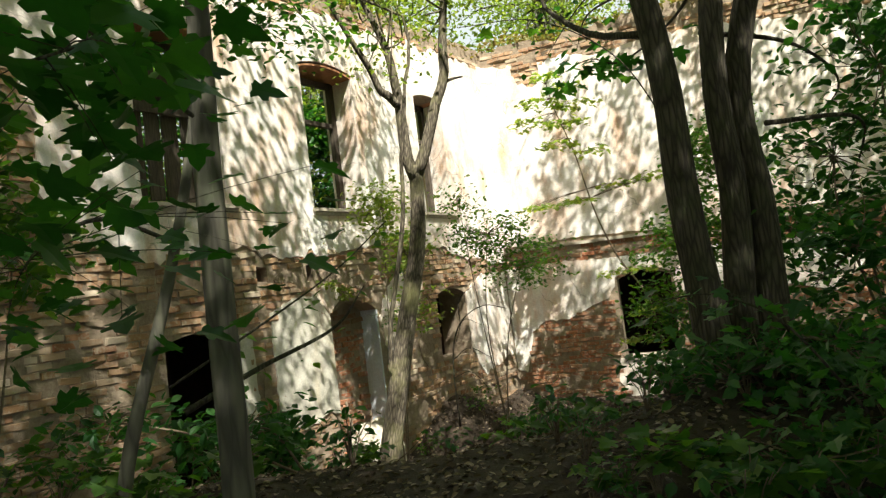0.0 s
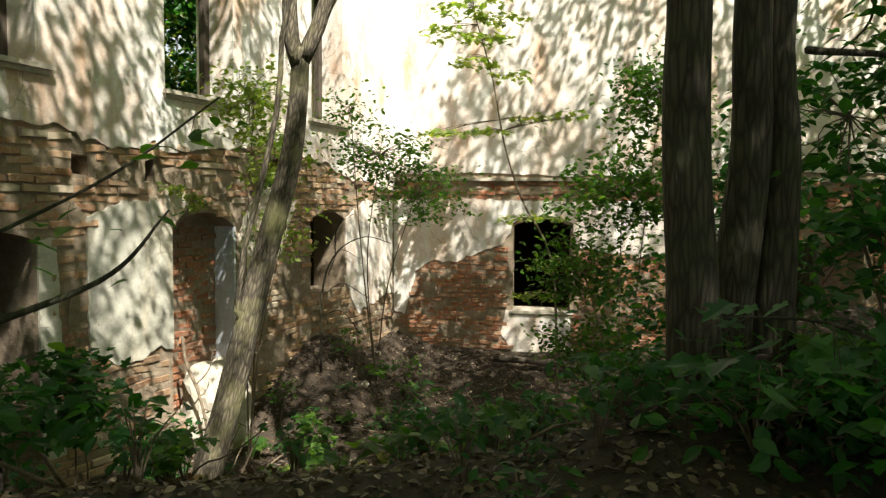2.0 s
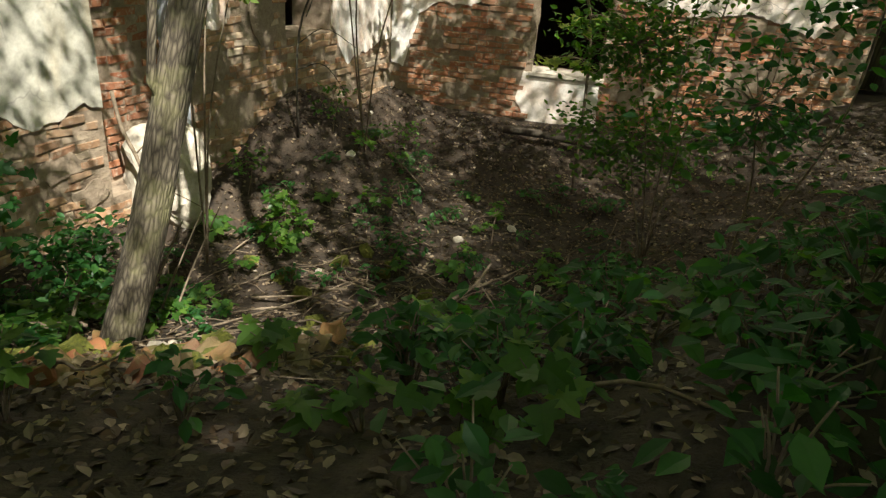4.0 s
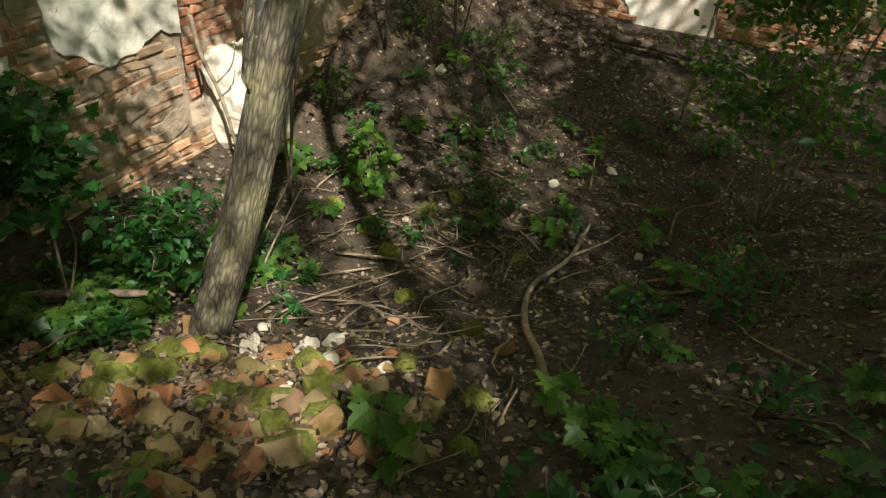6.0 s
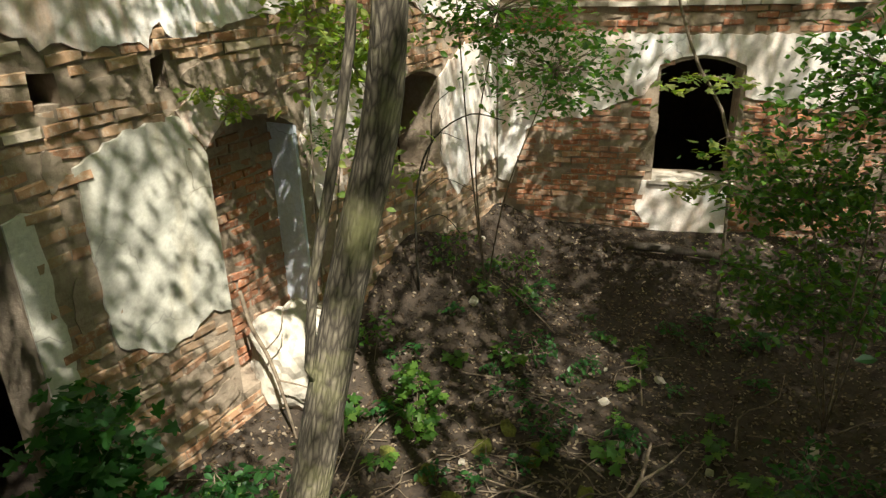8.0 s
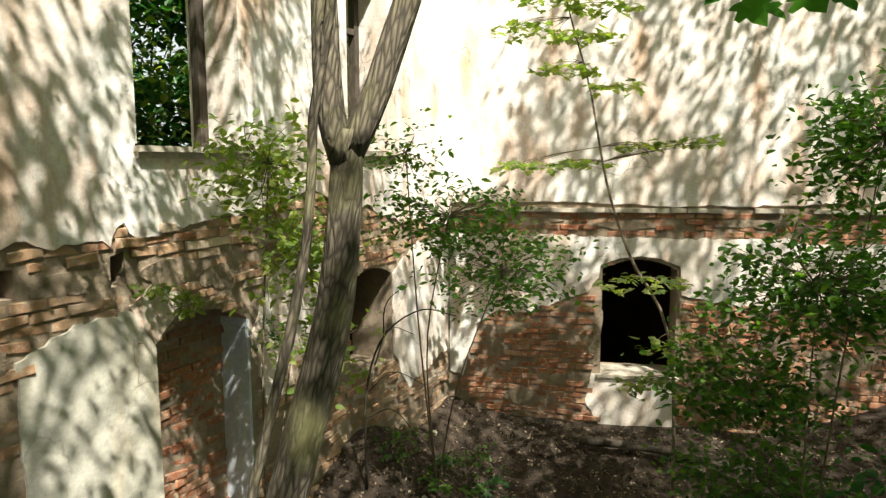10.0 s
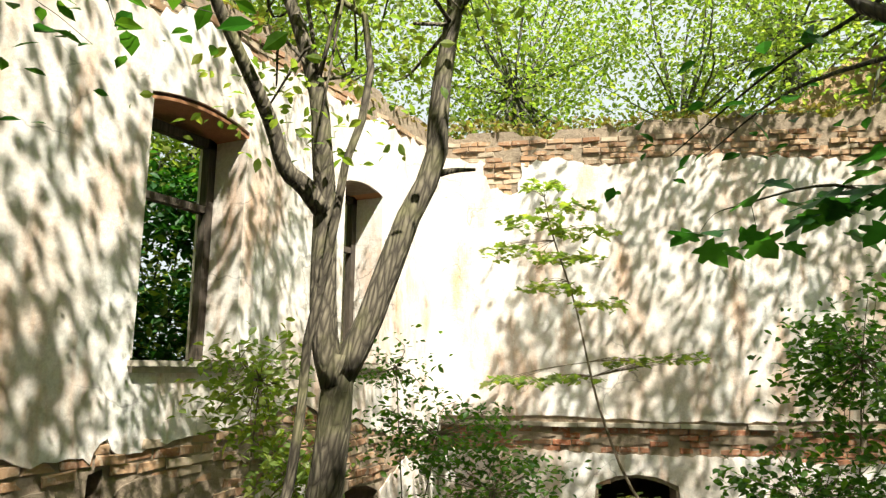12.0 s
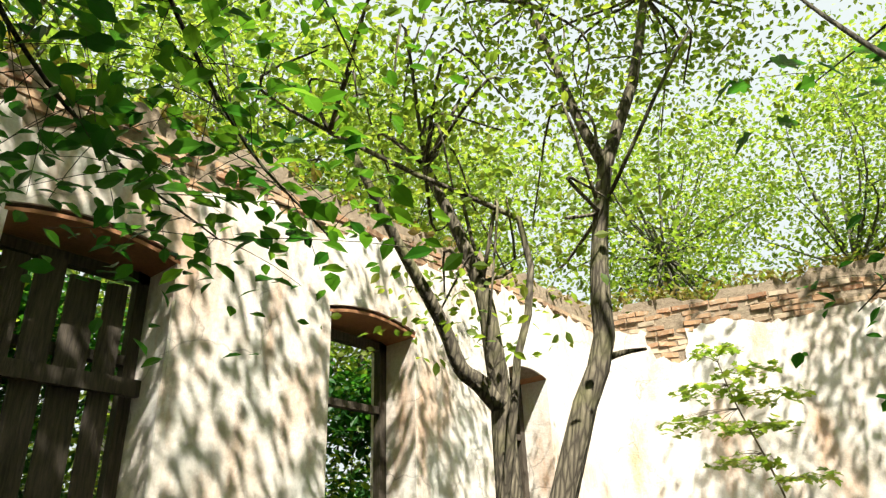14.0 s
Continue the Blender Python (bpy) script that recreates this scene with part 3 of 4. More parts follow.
# ---- trees that the walk passes ----
tree("leaning forked maple with furrowed bark in the pit",
     [(-4.79, 5.53, -1.55), (-4.74, 5.57, -1.3), (-4.56, 5.8, -0.37), (-4.33, 6.0, 0.87), (-4.12, 6.12, 1.75), (-4.01, 6.1, 2.3), (-3.97, 6.1, 2.75)], 0.16, 0.074, M_BARK,
     [((-4.3, 5.9, 5.6), (1.0, 0.9, 0.9), 40), ((-3.8, 6.1, 4.5), (0.6, 0.5, 0.6), 9), ((-4.1, 5.9, 3.9), (0.3, 0.3, 0.4), 3), ((-3.4, 6.7, 6.2), (1.1, 1.0, 1.0), 40), ((-3.0, 7.4, 7.2), (1.6, 1.6, 1.2), 70), ((-4.0, 7.6, 8.2), (1.3, 1.4, 0.7), 34)], M_LEAF_PALE, 0.065, OVAL,
     limbs=[([(-3.99, 6.08, 2.6), (-4.04, 6.04, 2.9), (-4.05, 6.04, 3.48), (-4.03, 5.97, 3.75), (-4.05, 5.94, 4.03), (-4.18, 5.9, 4.45), (-4.34, 5.83, 4.9)], 0.072, 0.028),
            ([(-4.05, 6.03, 3.45), (-4.1, 5.93, 3.56), (-4.14, 5.83, 3.63), (-4.16, 5.72, 3.85), (-4.18, 5.42, 4.2), (-4.3, 5.2, 4.7)], 0.055, 0.02),
            ([(-3.97, 6.1, 2.65), (-3.86, 6.16, 2.89), (-3.72, 6.25, 3.38), (-3.6, 6.34, 3.72), (-3.58, 6.35, 4.05), (-3.53, 6.4, 4.5), (-3.45, 6.42, 4.85), (-3.3, 6.66, 5.48), (-3.2, 6.9, 6.3)], 0.074, 0.028),
            ([(-3.47, 6.41, 4.8), (-3.6, 6.42, 5.2), (-3.76, 6.46, 5.85), (-3.9, 6.5, 6.4)], 0.04, 0.015),
            ([(-4.42, 5.9, 0.3), (-4.44, 5.8, 0.7), (-4.18, 5.9, 1.8), (-4.09, 5.95, 2.35), (-4.04, 5.93, 2.8), (-3.93, 5.93, 3.25), (-3.84, 5.9, 3.63), (-3.76, 5.95, 3.96), (-3.81, 5.98, 4.41), (-4.09, 5.77, 4.6), (-4.6, 5.3, 5.0)], 0.029, 0.014),
            ([(-3.6, 6.34, 3.66), (-3.52, 6.4, 3.69), (-3.42, 6.46, 3.7)], 0.022, 0.008)], per=46, spread=0.26, power=0.7,
     tips=[(-4.34, 5.83, 4.9), (-4.3, 5.2, 4.7), (-3.2, 6.9, 6.3), (-3.9, 6.5, 6.4), (-4.6, 5.3, 5.0), (-3.53, 6.4, 4.5), (-4.05, 5.94, 4.1)])
# the high crowns of the next four trunks are unseen, placed for shade
tree("tall straight dark tree trunk on the bank", [(-0.62, 4.68, 0.3), (-0.65, 4.67, 0.9), (-0.71, 4.66, 1.8), (-0.72, 4.62, 2.7), (-0.9, 4.5, 4.5), (-1.0, 4.5, 7.5)], 0.135, 0.07, M_BARK_DARK,
     [((-0.4, 6.0, 9.2), (2.2, 2.2, 1.3), 42)], M_LEAF, 0.13, OVAL, per=46, spread=0.34, hang=True)
tree("dark slim tree trunk in a pair", [(-0.52, 4.93, 0.3), (-0.5, 4.92, 0.9), (-0.43, 4.9, 1.75), (-0.43, 4.86, 2.7), (-0.2, 5.0, 4.5), (0.3, 5.6, 7.5)], 0.12, 0.06, M_BARK_DARK,
     [((0.6, 7.2, 9.6), (2.4, 2.6, 1.5), 62)], M_LEAF, 0.13, OVAL, per=46, spread=0.34, hang=True)
tree("dark slim tree trunk in a pair", [(-0.3, 5.07, 0.3), (-0.31, 5.06, 0.9), (-0.3, 5.06, 1.65), (-0.3, 5.04, 2.7), (0.3, 5.0, 4.5), (1.2, 4.2, 7.5)], 0.125, 0.06, M_BARK_DARK,
     [((2.6, 4.4, 9.2), (2.4, 2.4, 1.5), 56)], M_LEAF, 0.13, OVAL, per=46, spread=0.34, hang=True)
tree("slim grey-green tree trunk with smooth bark", [(-2.32, 2.02, 0.2), (-2.31, 2.03, 0.7), (-2.3, 2.03, 2.0), (-2.29, 2.06, 2.8), (-2.4, 2.2, 5.0), (-2.2, 2.4, 7.5)], 0.085, 0.045, M_BARK_GREY,
     [((-3.2, 4.2, 9.0), (1.7, 2.6, 1.2), 50), ((0.0, 0.3, 9.3), (1.0, 1.0, 0.8), 28), ((-3.7, 2.2, 9.3), (1.1, 1.0, 0.8), 30)], M_LEAF, 0.13, OVAL, per=46, spread=0.34, hang=True)
tree("thin crooked tree leaning beside a trunk", [(-2.9, 1.72, 0.2), (-2.82, 1.8, 0.75), (-2.69, 2.01, 1.54), (-2.58, 2.17, 2.35), (-2.6, 2.4, 3.5), (-2.3, 2.6, 5.0)], 0.04, 0.015, M_BARK_GREY,
     [((-2.3, 2.7, 5.3), (0.8, 0.8, 0.6), 12)], M_LEAF, 0.1, MAPLE, per=14)
# woods behind the walk, unseen and added so their crowns shade bank and pit
for k, (x, y, cx, cy, n) in enumerate(((3.2, 0.5, 4.7, 0.4, 110), (5.4, -2.5, 5.2, -1.4, 230), (4.8, 5.2, 4.9, 5.0, 112), (2.6, 9.4, 0.3, 10.0, 88), (2.5, -4.0, 2.4, -2.6, 190), (8.0, 2.0, 7.6, 2.0, 190), (0.6, -5.5, -1.0, -3.0, 160), (8.0, -4.0, 8.0, -4.0, 190), (-4.5, -3.5, -4.5, -2.5, 150), (-0.8, -3.2, -1.2, -1.1, 170))):
    tree("unseen tall tree added for the shade of its leafy crown", [(x, y, gz(x, y) - 0.2), (x + 0.1, y, 3.0), (x, y + 0.1, 7.6)], 0.16, 0.08, M_BARK_DARK, [((cx, cy, 9.6 + 0.2 * k), (2.8, 2.8, 1.5), int(n * 1.15))] + ([((1.0, 1.7, 9.9), (0.8, 0.8, 0.7), 13), ((2.8, 2.4, 9.8), (0.9, 0.9, 0.7), 7)] if k == 0 else []), M_LEAF, 0.13, OVAL, per=46, spread=0.34, hang=True)
# trees outside the walls, plus unseen ones round the walk added to block light
proto = None
for k, (x, y, s) in enumerate(((-9.9, 4.6, 1.0), (-9.8, 7.9, 0.95), (-9.9, 11.2, 1.0), (3.5, 12.5, 1.0), (4.4, 3.6, 1.0), (4.2, 7.6, 1.0), (4.0, -1.0, 1.0), (1.6, -4.8, 1.0), (-3.0, -5.0, 1.0), (8.5, 10.0, 1.1), (9.5, 0.0, 1.1), (5.0, -7.0, 1.1), (0.5, -9.0, 1.1), (-6.0, -7.5, 1.1), (10.0, -8.0, 1.2), (-11.0, 9.6, 1.1), (-10.2, 13.6, 1.05), (-11.5, 1.5, 1.1), (-7.2, 17.6, 1.15), (-3.6, 18.6, 1.1), (0.6, 18.4, 1.2), (5.0, 17.0, 1.1), (-13.5, 17.0, 1.3), (-15.5, 9.0, 1.3),
                               (-9.0, 22.5, 1.3), (-1.5, 23.5, 1.4), (7.0, 22.0, 1.3), (-16.0, 3.0, 1.3), (10.5, 14.0, 1.2), (12.0, 7.0, 1.2), (13.0, -3.0, 1.2), (6.0, -9.0, 1.2), (-3.0, -9.0, 1.2), (-12.0, -5.0, 1.2))):
    if proto is None:
        proto = tree("leafy woodland tree round the ruin, some copies added unseen to block light", [(0, 0, -2.0), (0.1, 0, 2.0), (0, 0.2, 6.5)], 0.2, 0.09, M_BARK_GREY,
                     [((0, 0, 8.5), (2.6, 2.6, 2.2), 130), ((0.3, 0, 5.2), (2.4, 2.4, 1.8), 90), ((0, 0.2, 2.6), (2.0, 2.0, 1.4), 50)], M_LEAF_PALE, 0.125, OVAL, per=38, spread=0.45)
        tagged(proto, group="trees beyond the ruin")
        proto.location = (x, y, -1.0)
    else:
        copy_thing(proto, pose(x, y, -1.0 + rng.uniform(-0.5, 0.5), 0, 0, rng.uniform(0, 360)) @ Matrix.Scale(s, 4))


# ---- shrubs and saplings ----
def shrub(label, base, spots, leaf, size, shape=OVAL, per=22, spread=0.2, name="shrub", stem=0.011, bark=None, tilt=0.55):
    """A shrub: bent stems from its base to each spot, and leaves about the spots. spots: (centre, radii, clumps)."""
    t = thing(name, label, "shrub", at=base)
    o = np.array(base)
    lots, stems = [], []
    for centre, radii, count in spots:
        cs, places = clumps(centre, radii, count, per, spread)
        lots.append(leaf_lot(places, size, shape, tilt))
        main = np.array(centre)
        stems.append(tube([o, (o + main) / 2 + rng.normal(size=3) * 0.08 + np.array((0, 0, 0.12)), main], stem, stem * 0.5, 10, 6, 0.05))
        for c in cs:
            stems.append(tube([main, (main + c) / 2 + rng.normal(size=3) * 0.05, c], stem * 0.45, 0.003, 6, 4, 0.03))
    v, f = join(*stems)
    tagged(part("stem", mesh_data("stem", np.array(v) - o, f, bark or M_TWIG, True), t), kind="stuff")
    v, f = join(*lots)
    part("foliage", mesh_data("foliage", np.array(v) - o, f, leaf), t)
    return t


shrub("elder-like shrub with pale leaves against the plaster", (-5.7, 7.4, gz(-5.7, 7.4)), [((-5.5, 7.3, 2.6), (0.35, 0.4, 0.5), 34), ((-5.35, 7.5, 1.9), (0.4, 0.4, 0.4), 30), ((-5.3, 7.6, 1.2), (0.3, 0.3, 0.4), 12)], M_LEAF_PALE, 0.085, OVAL, 20, 0.14)
shrub("dense shrub with small leaves near the corner", (-5.7, 10.3, gz(-5.7, 10.3)), [((-5.0, 9.2, 2.1), (0.7, 0.5, 0.35), 44), ((-4.5, 9.3, 1.6), (0.75, 0.5, 0.45), 52), ((-5.4, 9.1, 2.7), (0.4, 0.3, 0.4), 12)], M_LEAF, 0.075, OVAL, 22, 0.15)
shrub("spreading shrub with fresh green leaves", (-1.9, 9.8, gz(-1.9, 9.8)), [((-2.4, 9.9, 0.6), (0.75, 0.5, 0.55), 60), ((-1.9, 9.6, 1.6), (0.85, 0.6, 0.6), 84), ((-1.5, 9.8, 2.8), (0.6, 0.5, 0.7), 56), ((-2.3, 10.0, -0.4), (0.8, 0.5, 0.5), 50)], M_LEAF, 0.09, OVAL, 24, 0.16)
shrub("spreading shrub with fresh green leaves", (-1.1, 8.2, gz(-1.1, 8.2)), [((-1.2, 8.2, 0.5), (0.6, 0.5, 0.5), 26), ((-0.6, 8.4, 1.5), (0.7, 0.6, 0.7), 34)], M_LEAF_DEEP, 0.1, OVAL, 20, 0.17)
shrub("low maple shoots with dark green lobed leaves", (-5.9, 5.3, gz(-5.9, 5.3)), [((-6.0, 5.4, -0.15), (0.35, 0.35, 0.3), 22), ((-5.85, 5.3, -0.5), (0.3, 0.3, 0.2), 12)], M_LEAF_DEEP, 0.12, MAPLE, 10, 0.12)
shrub("low leafy seedlings at the foot of the maple", (-5.2, 5.5, gz(-5.2, 5.5)), [((-5.35, 5.75, -0.75), (0.4, 0.3, 0.22), 26), ((-5.2, 5.6, -0.9), (0.25, 0.2, 0.15), 9)], M_LEAF_DEEP, 0.085, OVAL, 14, 0.1)
shrub("tall shady shrub with dark drooping foliage", (0.3, 5.6, gz(0.3, 5.6)), [((0.2, 5.7, 1.3), (0.5, 0.6, 0.5), 34), ((0.5, 6.0, 2.6), (0.6, 0.7, 0.7), 36), ((0.1, 6.2, 2.0), (0.5, 0.5, 0.5), 20), ((0.9, 5.2, 1.6), (0.5, 0.6, 0.6), 24)], M_LEAF_DEEP, 0.11, OVAL, 20, 0.17)
shrub("dark undergrowth beneath the tree trunks", (-0.3, 4.2, gz(-0.3, 4.2)), [((-0.35, 4.2, 0.62), (0.45, 0.4, 0.16), 18), ((0.1, 4.3, 0.75), (0.4, 0.4, 0.2), 18), ((-0.95, 4.9, 0.5), (0.3, 0.3, 0.15), 12)], M_LEAF_DEEP, 0.1, OVAL, 16, 0.14)
shrub("dark undergrowth beside the path", (0.0, 3.0, gz(0.0, 3.0)), [((0.1, 3.0, 0.45), (0.35, 0.35, 0.2), 14), ((0.45, 3.4, 0.7), (0.4, 0.5, 0.25), 16)], M_LEAF_DEEP, 0.075, MAPLE, 16, 0.15)
shrub("leafy bramble thicket on the bank", (-3.2, 3.3, gz(-3.2, 3.3)), [((-3.5, 3.0, 0.5), (0.5, 0.5, 0.22), 18), ((-4.1, 2.4, 0.7), (0.4, 0.4, 0.2), 10)], M_LEAF_DEEP, 0.1, OVAL, 16, 0.15)
shrub("leafy hazel thicket by the ruin", (-4.6, 1.8, gz(-4.6, 1.8)), [((-4.4, 2.0, 1.9), (0.5, 0.5, 0.4), 24), ((-3.9, 1.5, 2.4), (0.5, 0.5, 0.5), 26), ((-4.3, 1.6, 2.6), (0.5, 0.5, 0.5), 18), ((-4.7, 2.4, 0.4), (0.4, 0.4, 0.25), 8)], M_LEAF, 0.11, OVAL, 18, 0.18)
shrub("low maple shoots beside the ruin", (-5.6, 3.8, gz(-5.6, 3.8)), [((-5.7, 4.1, 0.1), (0.5, 0.5, 0.35), 16), ((-5.2, 3.5, -0.2), (0.4, 0.4, 0.25), 10)], M_LEAF_DEEP, 0.12, MAPLE, 10, 0.16)

for x, y, r, h, n, leaf, shape in ((-5.5, 8.35, 0.22, 0.3, 8, M_LEAF, MAPLE), (-5.25, 8.0, 0.18, 0.22, 6, M_LEAF, MAPLE), (-4.2, 8.7, 0.35, 0.2, 12, M_LEAF_DEEP, OVAL), (-4.7, 9.6, 0.3, 0.3, 10, M_LEAF_DEEP, OVAL),
                                   (-6.0, 10.0, 0.3, 0.45, 12, M_LEAF, OVAL), (-5.6, 11.2, 0.35, 0.4, 12, M_LEAF, OVAL), (-2.0, 8.5, 0.4, 0.3, 14, M_LEAF_DEEP, OVAL), (-6.2, 8.6, 0.2, 0.4, 9, M_LEAF, OVAL)):
    z = gz(x, y)
    shrub("low bushy green plant growing in the pit", (x, y, z - 0.02), [((x, y, z + h), (r, r, h * 0.5), n)], leaf, 0.075 if shape is OVAL else 0.1, shape, 9, 0.08, "bushy_plant", 0.006)
shrub("tuft of pale weeds rooted above the doorway", (-6.66, 7.42, 1.52), [((-6.52, 7.42, 1.46), (0.06, 0.16, 0.1), 12), ((-6.55, 7.2, 1.6), (0.05, 0.14, 0.07), 7)], M_LEAF_PALE, 0.07, OVAL, 9, 0.05, "wall_weed", 0.004)
shrub("sparse weeds rooted in the broken brickwork", (-6.66, 8.9, 1.75), [((-6.45, 8.8, 1.75), (0.1, 0.3, 0.15), 14), ((-6.5, 8.45, 1.0), (0.08, 0.15, 0.25), 8)], M_LEAF, 0.07, OVAL, 9, 0.07, "wall_weed", 0.004)

for y in (4.9, 7.9, 10.7):
    shrub("dense dark thicket outside the windows", (-9.3, y, -1.5), [((-9.2, y, 3.2), (0.8, 1.5, 0.9), 120), ((-9.3, y + 0.2, 4.8), (0.8, 1.5, 0.9), 120)], M_LEAF_DEEP, 0.16, OVAL, 26, 0.22, "thicket", 0.03)


def layered(label, stem_pts, r0, tiers, size, leaf, name="sapling", shape=MAPLE):
    """A sapling whose leaves lie in flat tiers. tiers: (centre, radius, leaves)."""
    t = thing(name, label, "sapling", at=stem_pts[0])
    o = np.array(stem_pts[0])
    v, f = tube(stem_pts, r0, r0 * 0.3, 24, 7, 0.04)
    part("stem", mesh_data("stem", np.array(v) - o, f, M_TWIG, True), t)
    path = smooth_path(stem_pts, 40)
    lots, stalks = [], []
    for centre, radius, count in tiers:
        c, count = np.array(centre), int(count * 1.9)
        a = rng.uniform(0, 2 * math.pi, count)
        d = radius * np.sqrt(rng.uniform(0.02, 1, count))
        pl = c + np.stack([d * np.cos(a), d * np.sin(a), rng.normal(size=count) * 0.03 - d * 0.12], -1)
        lots.append(leaf_lot(pl, size, shape, 0.28))
        root = path[np.argmin(np.linalg.norm(path - c, axis=1))]
        for q in pl[:: max(1, count // 7)]:
            stalks.append(tube([root, (root + q) / 2 + np.array((0, 0, 0.03)), q], 0.005, 0.002, 5, 4, 0.0))
    v, f = join(*stalks)
    tagged(part("stalk", mesh_data("stalk", np.array(v) - o, f, M_TWIG, True), t), kind="stuff")
    v, f = join(*lots)
    part("foliage", mesh_data("foliage", np.array(v) - o, f, leaf), t)


layered("slender young maple before the plastered wall", [(-3.2, 11.65, gz(-3.2, 11.65) - 0.05), (-3.3, 11.6, 0.5), (-3.78, 11.52, 1.51), (-4.06, 11.45, 2.37), (-4.27, 11.4, 3.45), (-4.5, 11.3, 4.3), (-4.6, 11.3, 4.8)], 0.022,
        [((-4.6, 11.25, 4.95), 0.28, 26), ((-4.35, 11.4, 4.7), 0.35, 30), ((-4.75, 11.15, 4.5), 0.45, 40), ((-4.15, 11.5, 4.4), 0.42, 40), ((-4.9, 11.0, 4.12), 0.42, 40), ((-4.35, 11.35, 4.05), 0.45, 40), ((-4.55, 11.25, 3.7), 0.4, 34),
         ((-4.05, 11.5, 3.5), 0.36, 24), ((-4.9, 11.0, 2.6), 0.36, 26), ((-4.35, 11.3, 2.62), 0.4, 28), ((-3.75, 11.6, 2.8), 0.3, 18), ((-3.2, 11.7, 2.86), 0.36, 26), ((-3.6, 11.3, 1.3), 0.5, 34), ((-3.1, 11.3, 0.6), 0.55, 40), ((-3.5, 11.2, 0.1), 0.45, 30)], 0.11, M_LEAF_PALE)


def spray(label, pts, r0, n, size, leaf, shape, spread, name="branch", droop=0.05):
    """A leafy branch that hangs into the way."""
    t = thing(name, label, "branch", at=pts[0])
    o = np.array(pts[0])
    path = smooth_path(pts, 30)
    lots = []
    v, f = tube(pts, r0, 0.003, 24, 6, 0.04)
    part("wood", mesh_data("wood", np.array(v) - o, f, M_BARK_DARK, True), t)
    k = rng.integers(8, 30, n)
    pl = path[k] + np.clip(rng.normal(size=(n, 3)), -1.9, 1.9) * np.array((spread, spread, spread * 0.5)) - np.array((0, 0, droop))
    for q, i in zip(pl[::7], k[::7]):
        lots.append(tube([path[i], (path[i] + q) / 2 + np.array((0, 0, 0.02)), q], 0.002, 0.001, 4, 4, 0))
    v, f = join(*lots)
    tagged(part("stalk", mesh_data("stalk", np.array(v) - o, f, M_BARK_DARK, True), t), kind="stuff")
    v, f = leaf_lot(pl, size, shape, 0.4)
    part("foliage", mesh_data("foliage", np.array(v) - o, f, leaf), t)


spray("overhanging hornbeam branch with oval green leaves", [(-2.35, 2.2, 5.0), (-3.0, 3.0, 4.9), (-3.6, 3.7, 4.5), (-3.75, 4.2, 4.05), (-3.62, 4.5, 3.72)], 0.016, 380, 0.09, M_LEAF, OVAL, 0.27)
spray("overhanging hornbeam branch with oval green leaves", [(-2.4, 2.2, 4.8), (-3.3, 2.9, 4.5), (-3.9, 3.5, 4.2), (-4.1, 3.95, 4.0), (-3.95, 4.3, 3.75)], 0.014, 430, 0.09, M_LEAF_DEEP, OVAL, 0.3)
spray("hornbeam branch with leaves seen against the sky", [(-2.4, 2.3, 5.2), (-3.0, 3.3, 5.1), (-3.6, 4.2, 5.0), (-3.9, 4.9, 4.75)], 0.014, 190, 0.085, M_LEAF, OVAL, 0.3)
spray("dark maple branch reaching over the pit", [(-0.4, 5.0, 3.4), (-0.9, 5.8, 3.35), (-1.5, 6.2, 3.25), (-1.85, 6.3, 3.4), (-2.25, 6.4, 3.36)], 0.016, 46, 0.15, M_LEAF_DEEP, MAPLE, 0.13)
spray("dark maple branch reaching over the pit", [(-0.3, 5.0, 4.6), (-0.9, 5.8, 4.5), (-1.5, 6.3, 4.2), (-2.0, 6.5, 4.0), (-2.5, 6.8, 3.75)], 0.02, 40, 0.1, M_LEAF_DEEP, OVAL, 0.25)
spray("dark maple branch high against the sky", [(-0.5, 4.8, 5.2), (-1.1, 5.6, 5.1), (-1.8, 6.2, 4.9), (-2.4, 6.4, 4.75)], 0.018, 60, 0.12, M_LEAF_DEEP, MAPLE, 0.22)
spray("near maple twig with broad shaded leaves", [(-2.2, 1.9, 2.3), (-1.6, 1.2, 2.25), (-1.1, 0.8, 2.1), (-0.85, 0.65, 1.95), (-0.75, 0.5, 1.85)], 0.012, 110, 0.115, M_LEAF_DEEP, MAPLE, 0.2)
spray("near maple twig with broad shaded leaves", [(-2.3, 1.8, 1.7), (-1.8, 1.2, 1.72), (-1.5, 0.85, 1.6), (-1.35, 0.7, 1.5)], 0.012, 130, 0.1, M_LEAF_DEEP, MAPLE, 0.34)
spray("thin bare-stemmed beech twig with few leaves", [(-2.6, 1.9, 1.0), (-2.35, 2.3, 1.25), (-2.15, 2.7, 1.5), (-1.9, 2.9, 1.75)], 0.008, 20, 0.085, M_LEAF, OVAL, 0.07)
spray("broken dark branch slanting up from the bank", [(-2.65, 2.0, 0.85), (-2.45, 2.35, 1.02), (-2.25, 2.75, 1.18), (-2.12, 2.9, 1.4)], 0.02, 10, 0.07, M_LEAF, OVAL, 0.08)
spray("maple twig with broad leaves near the eye", [(-0.7, 4.6, 2.2), (-0.95, 4.4, 2.75), (-1.4, 4.2, 3.1), (-1.9, 3.98, 3.16)], 0.006, 5, 0.1, M_LEAF, MAPLE, 0.05)
spray("shrub twig with dark leaves by the path", [(0.3, 3.2, 0.6), (0.05, 3.1, 1.0), (-0.2, 3.05, 1.15), (-0.42, 3.1, 1.15)], 0.008, 44, 0.085, M_LEAF_DEEP, MAPLE, 0.14)
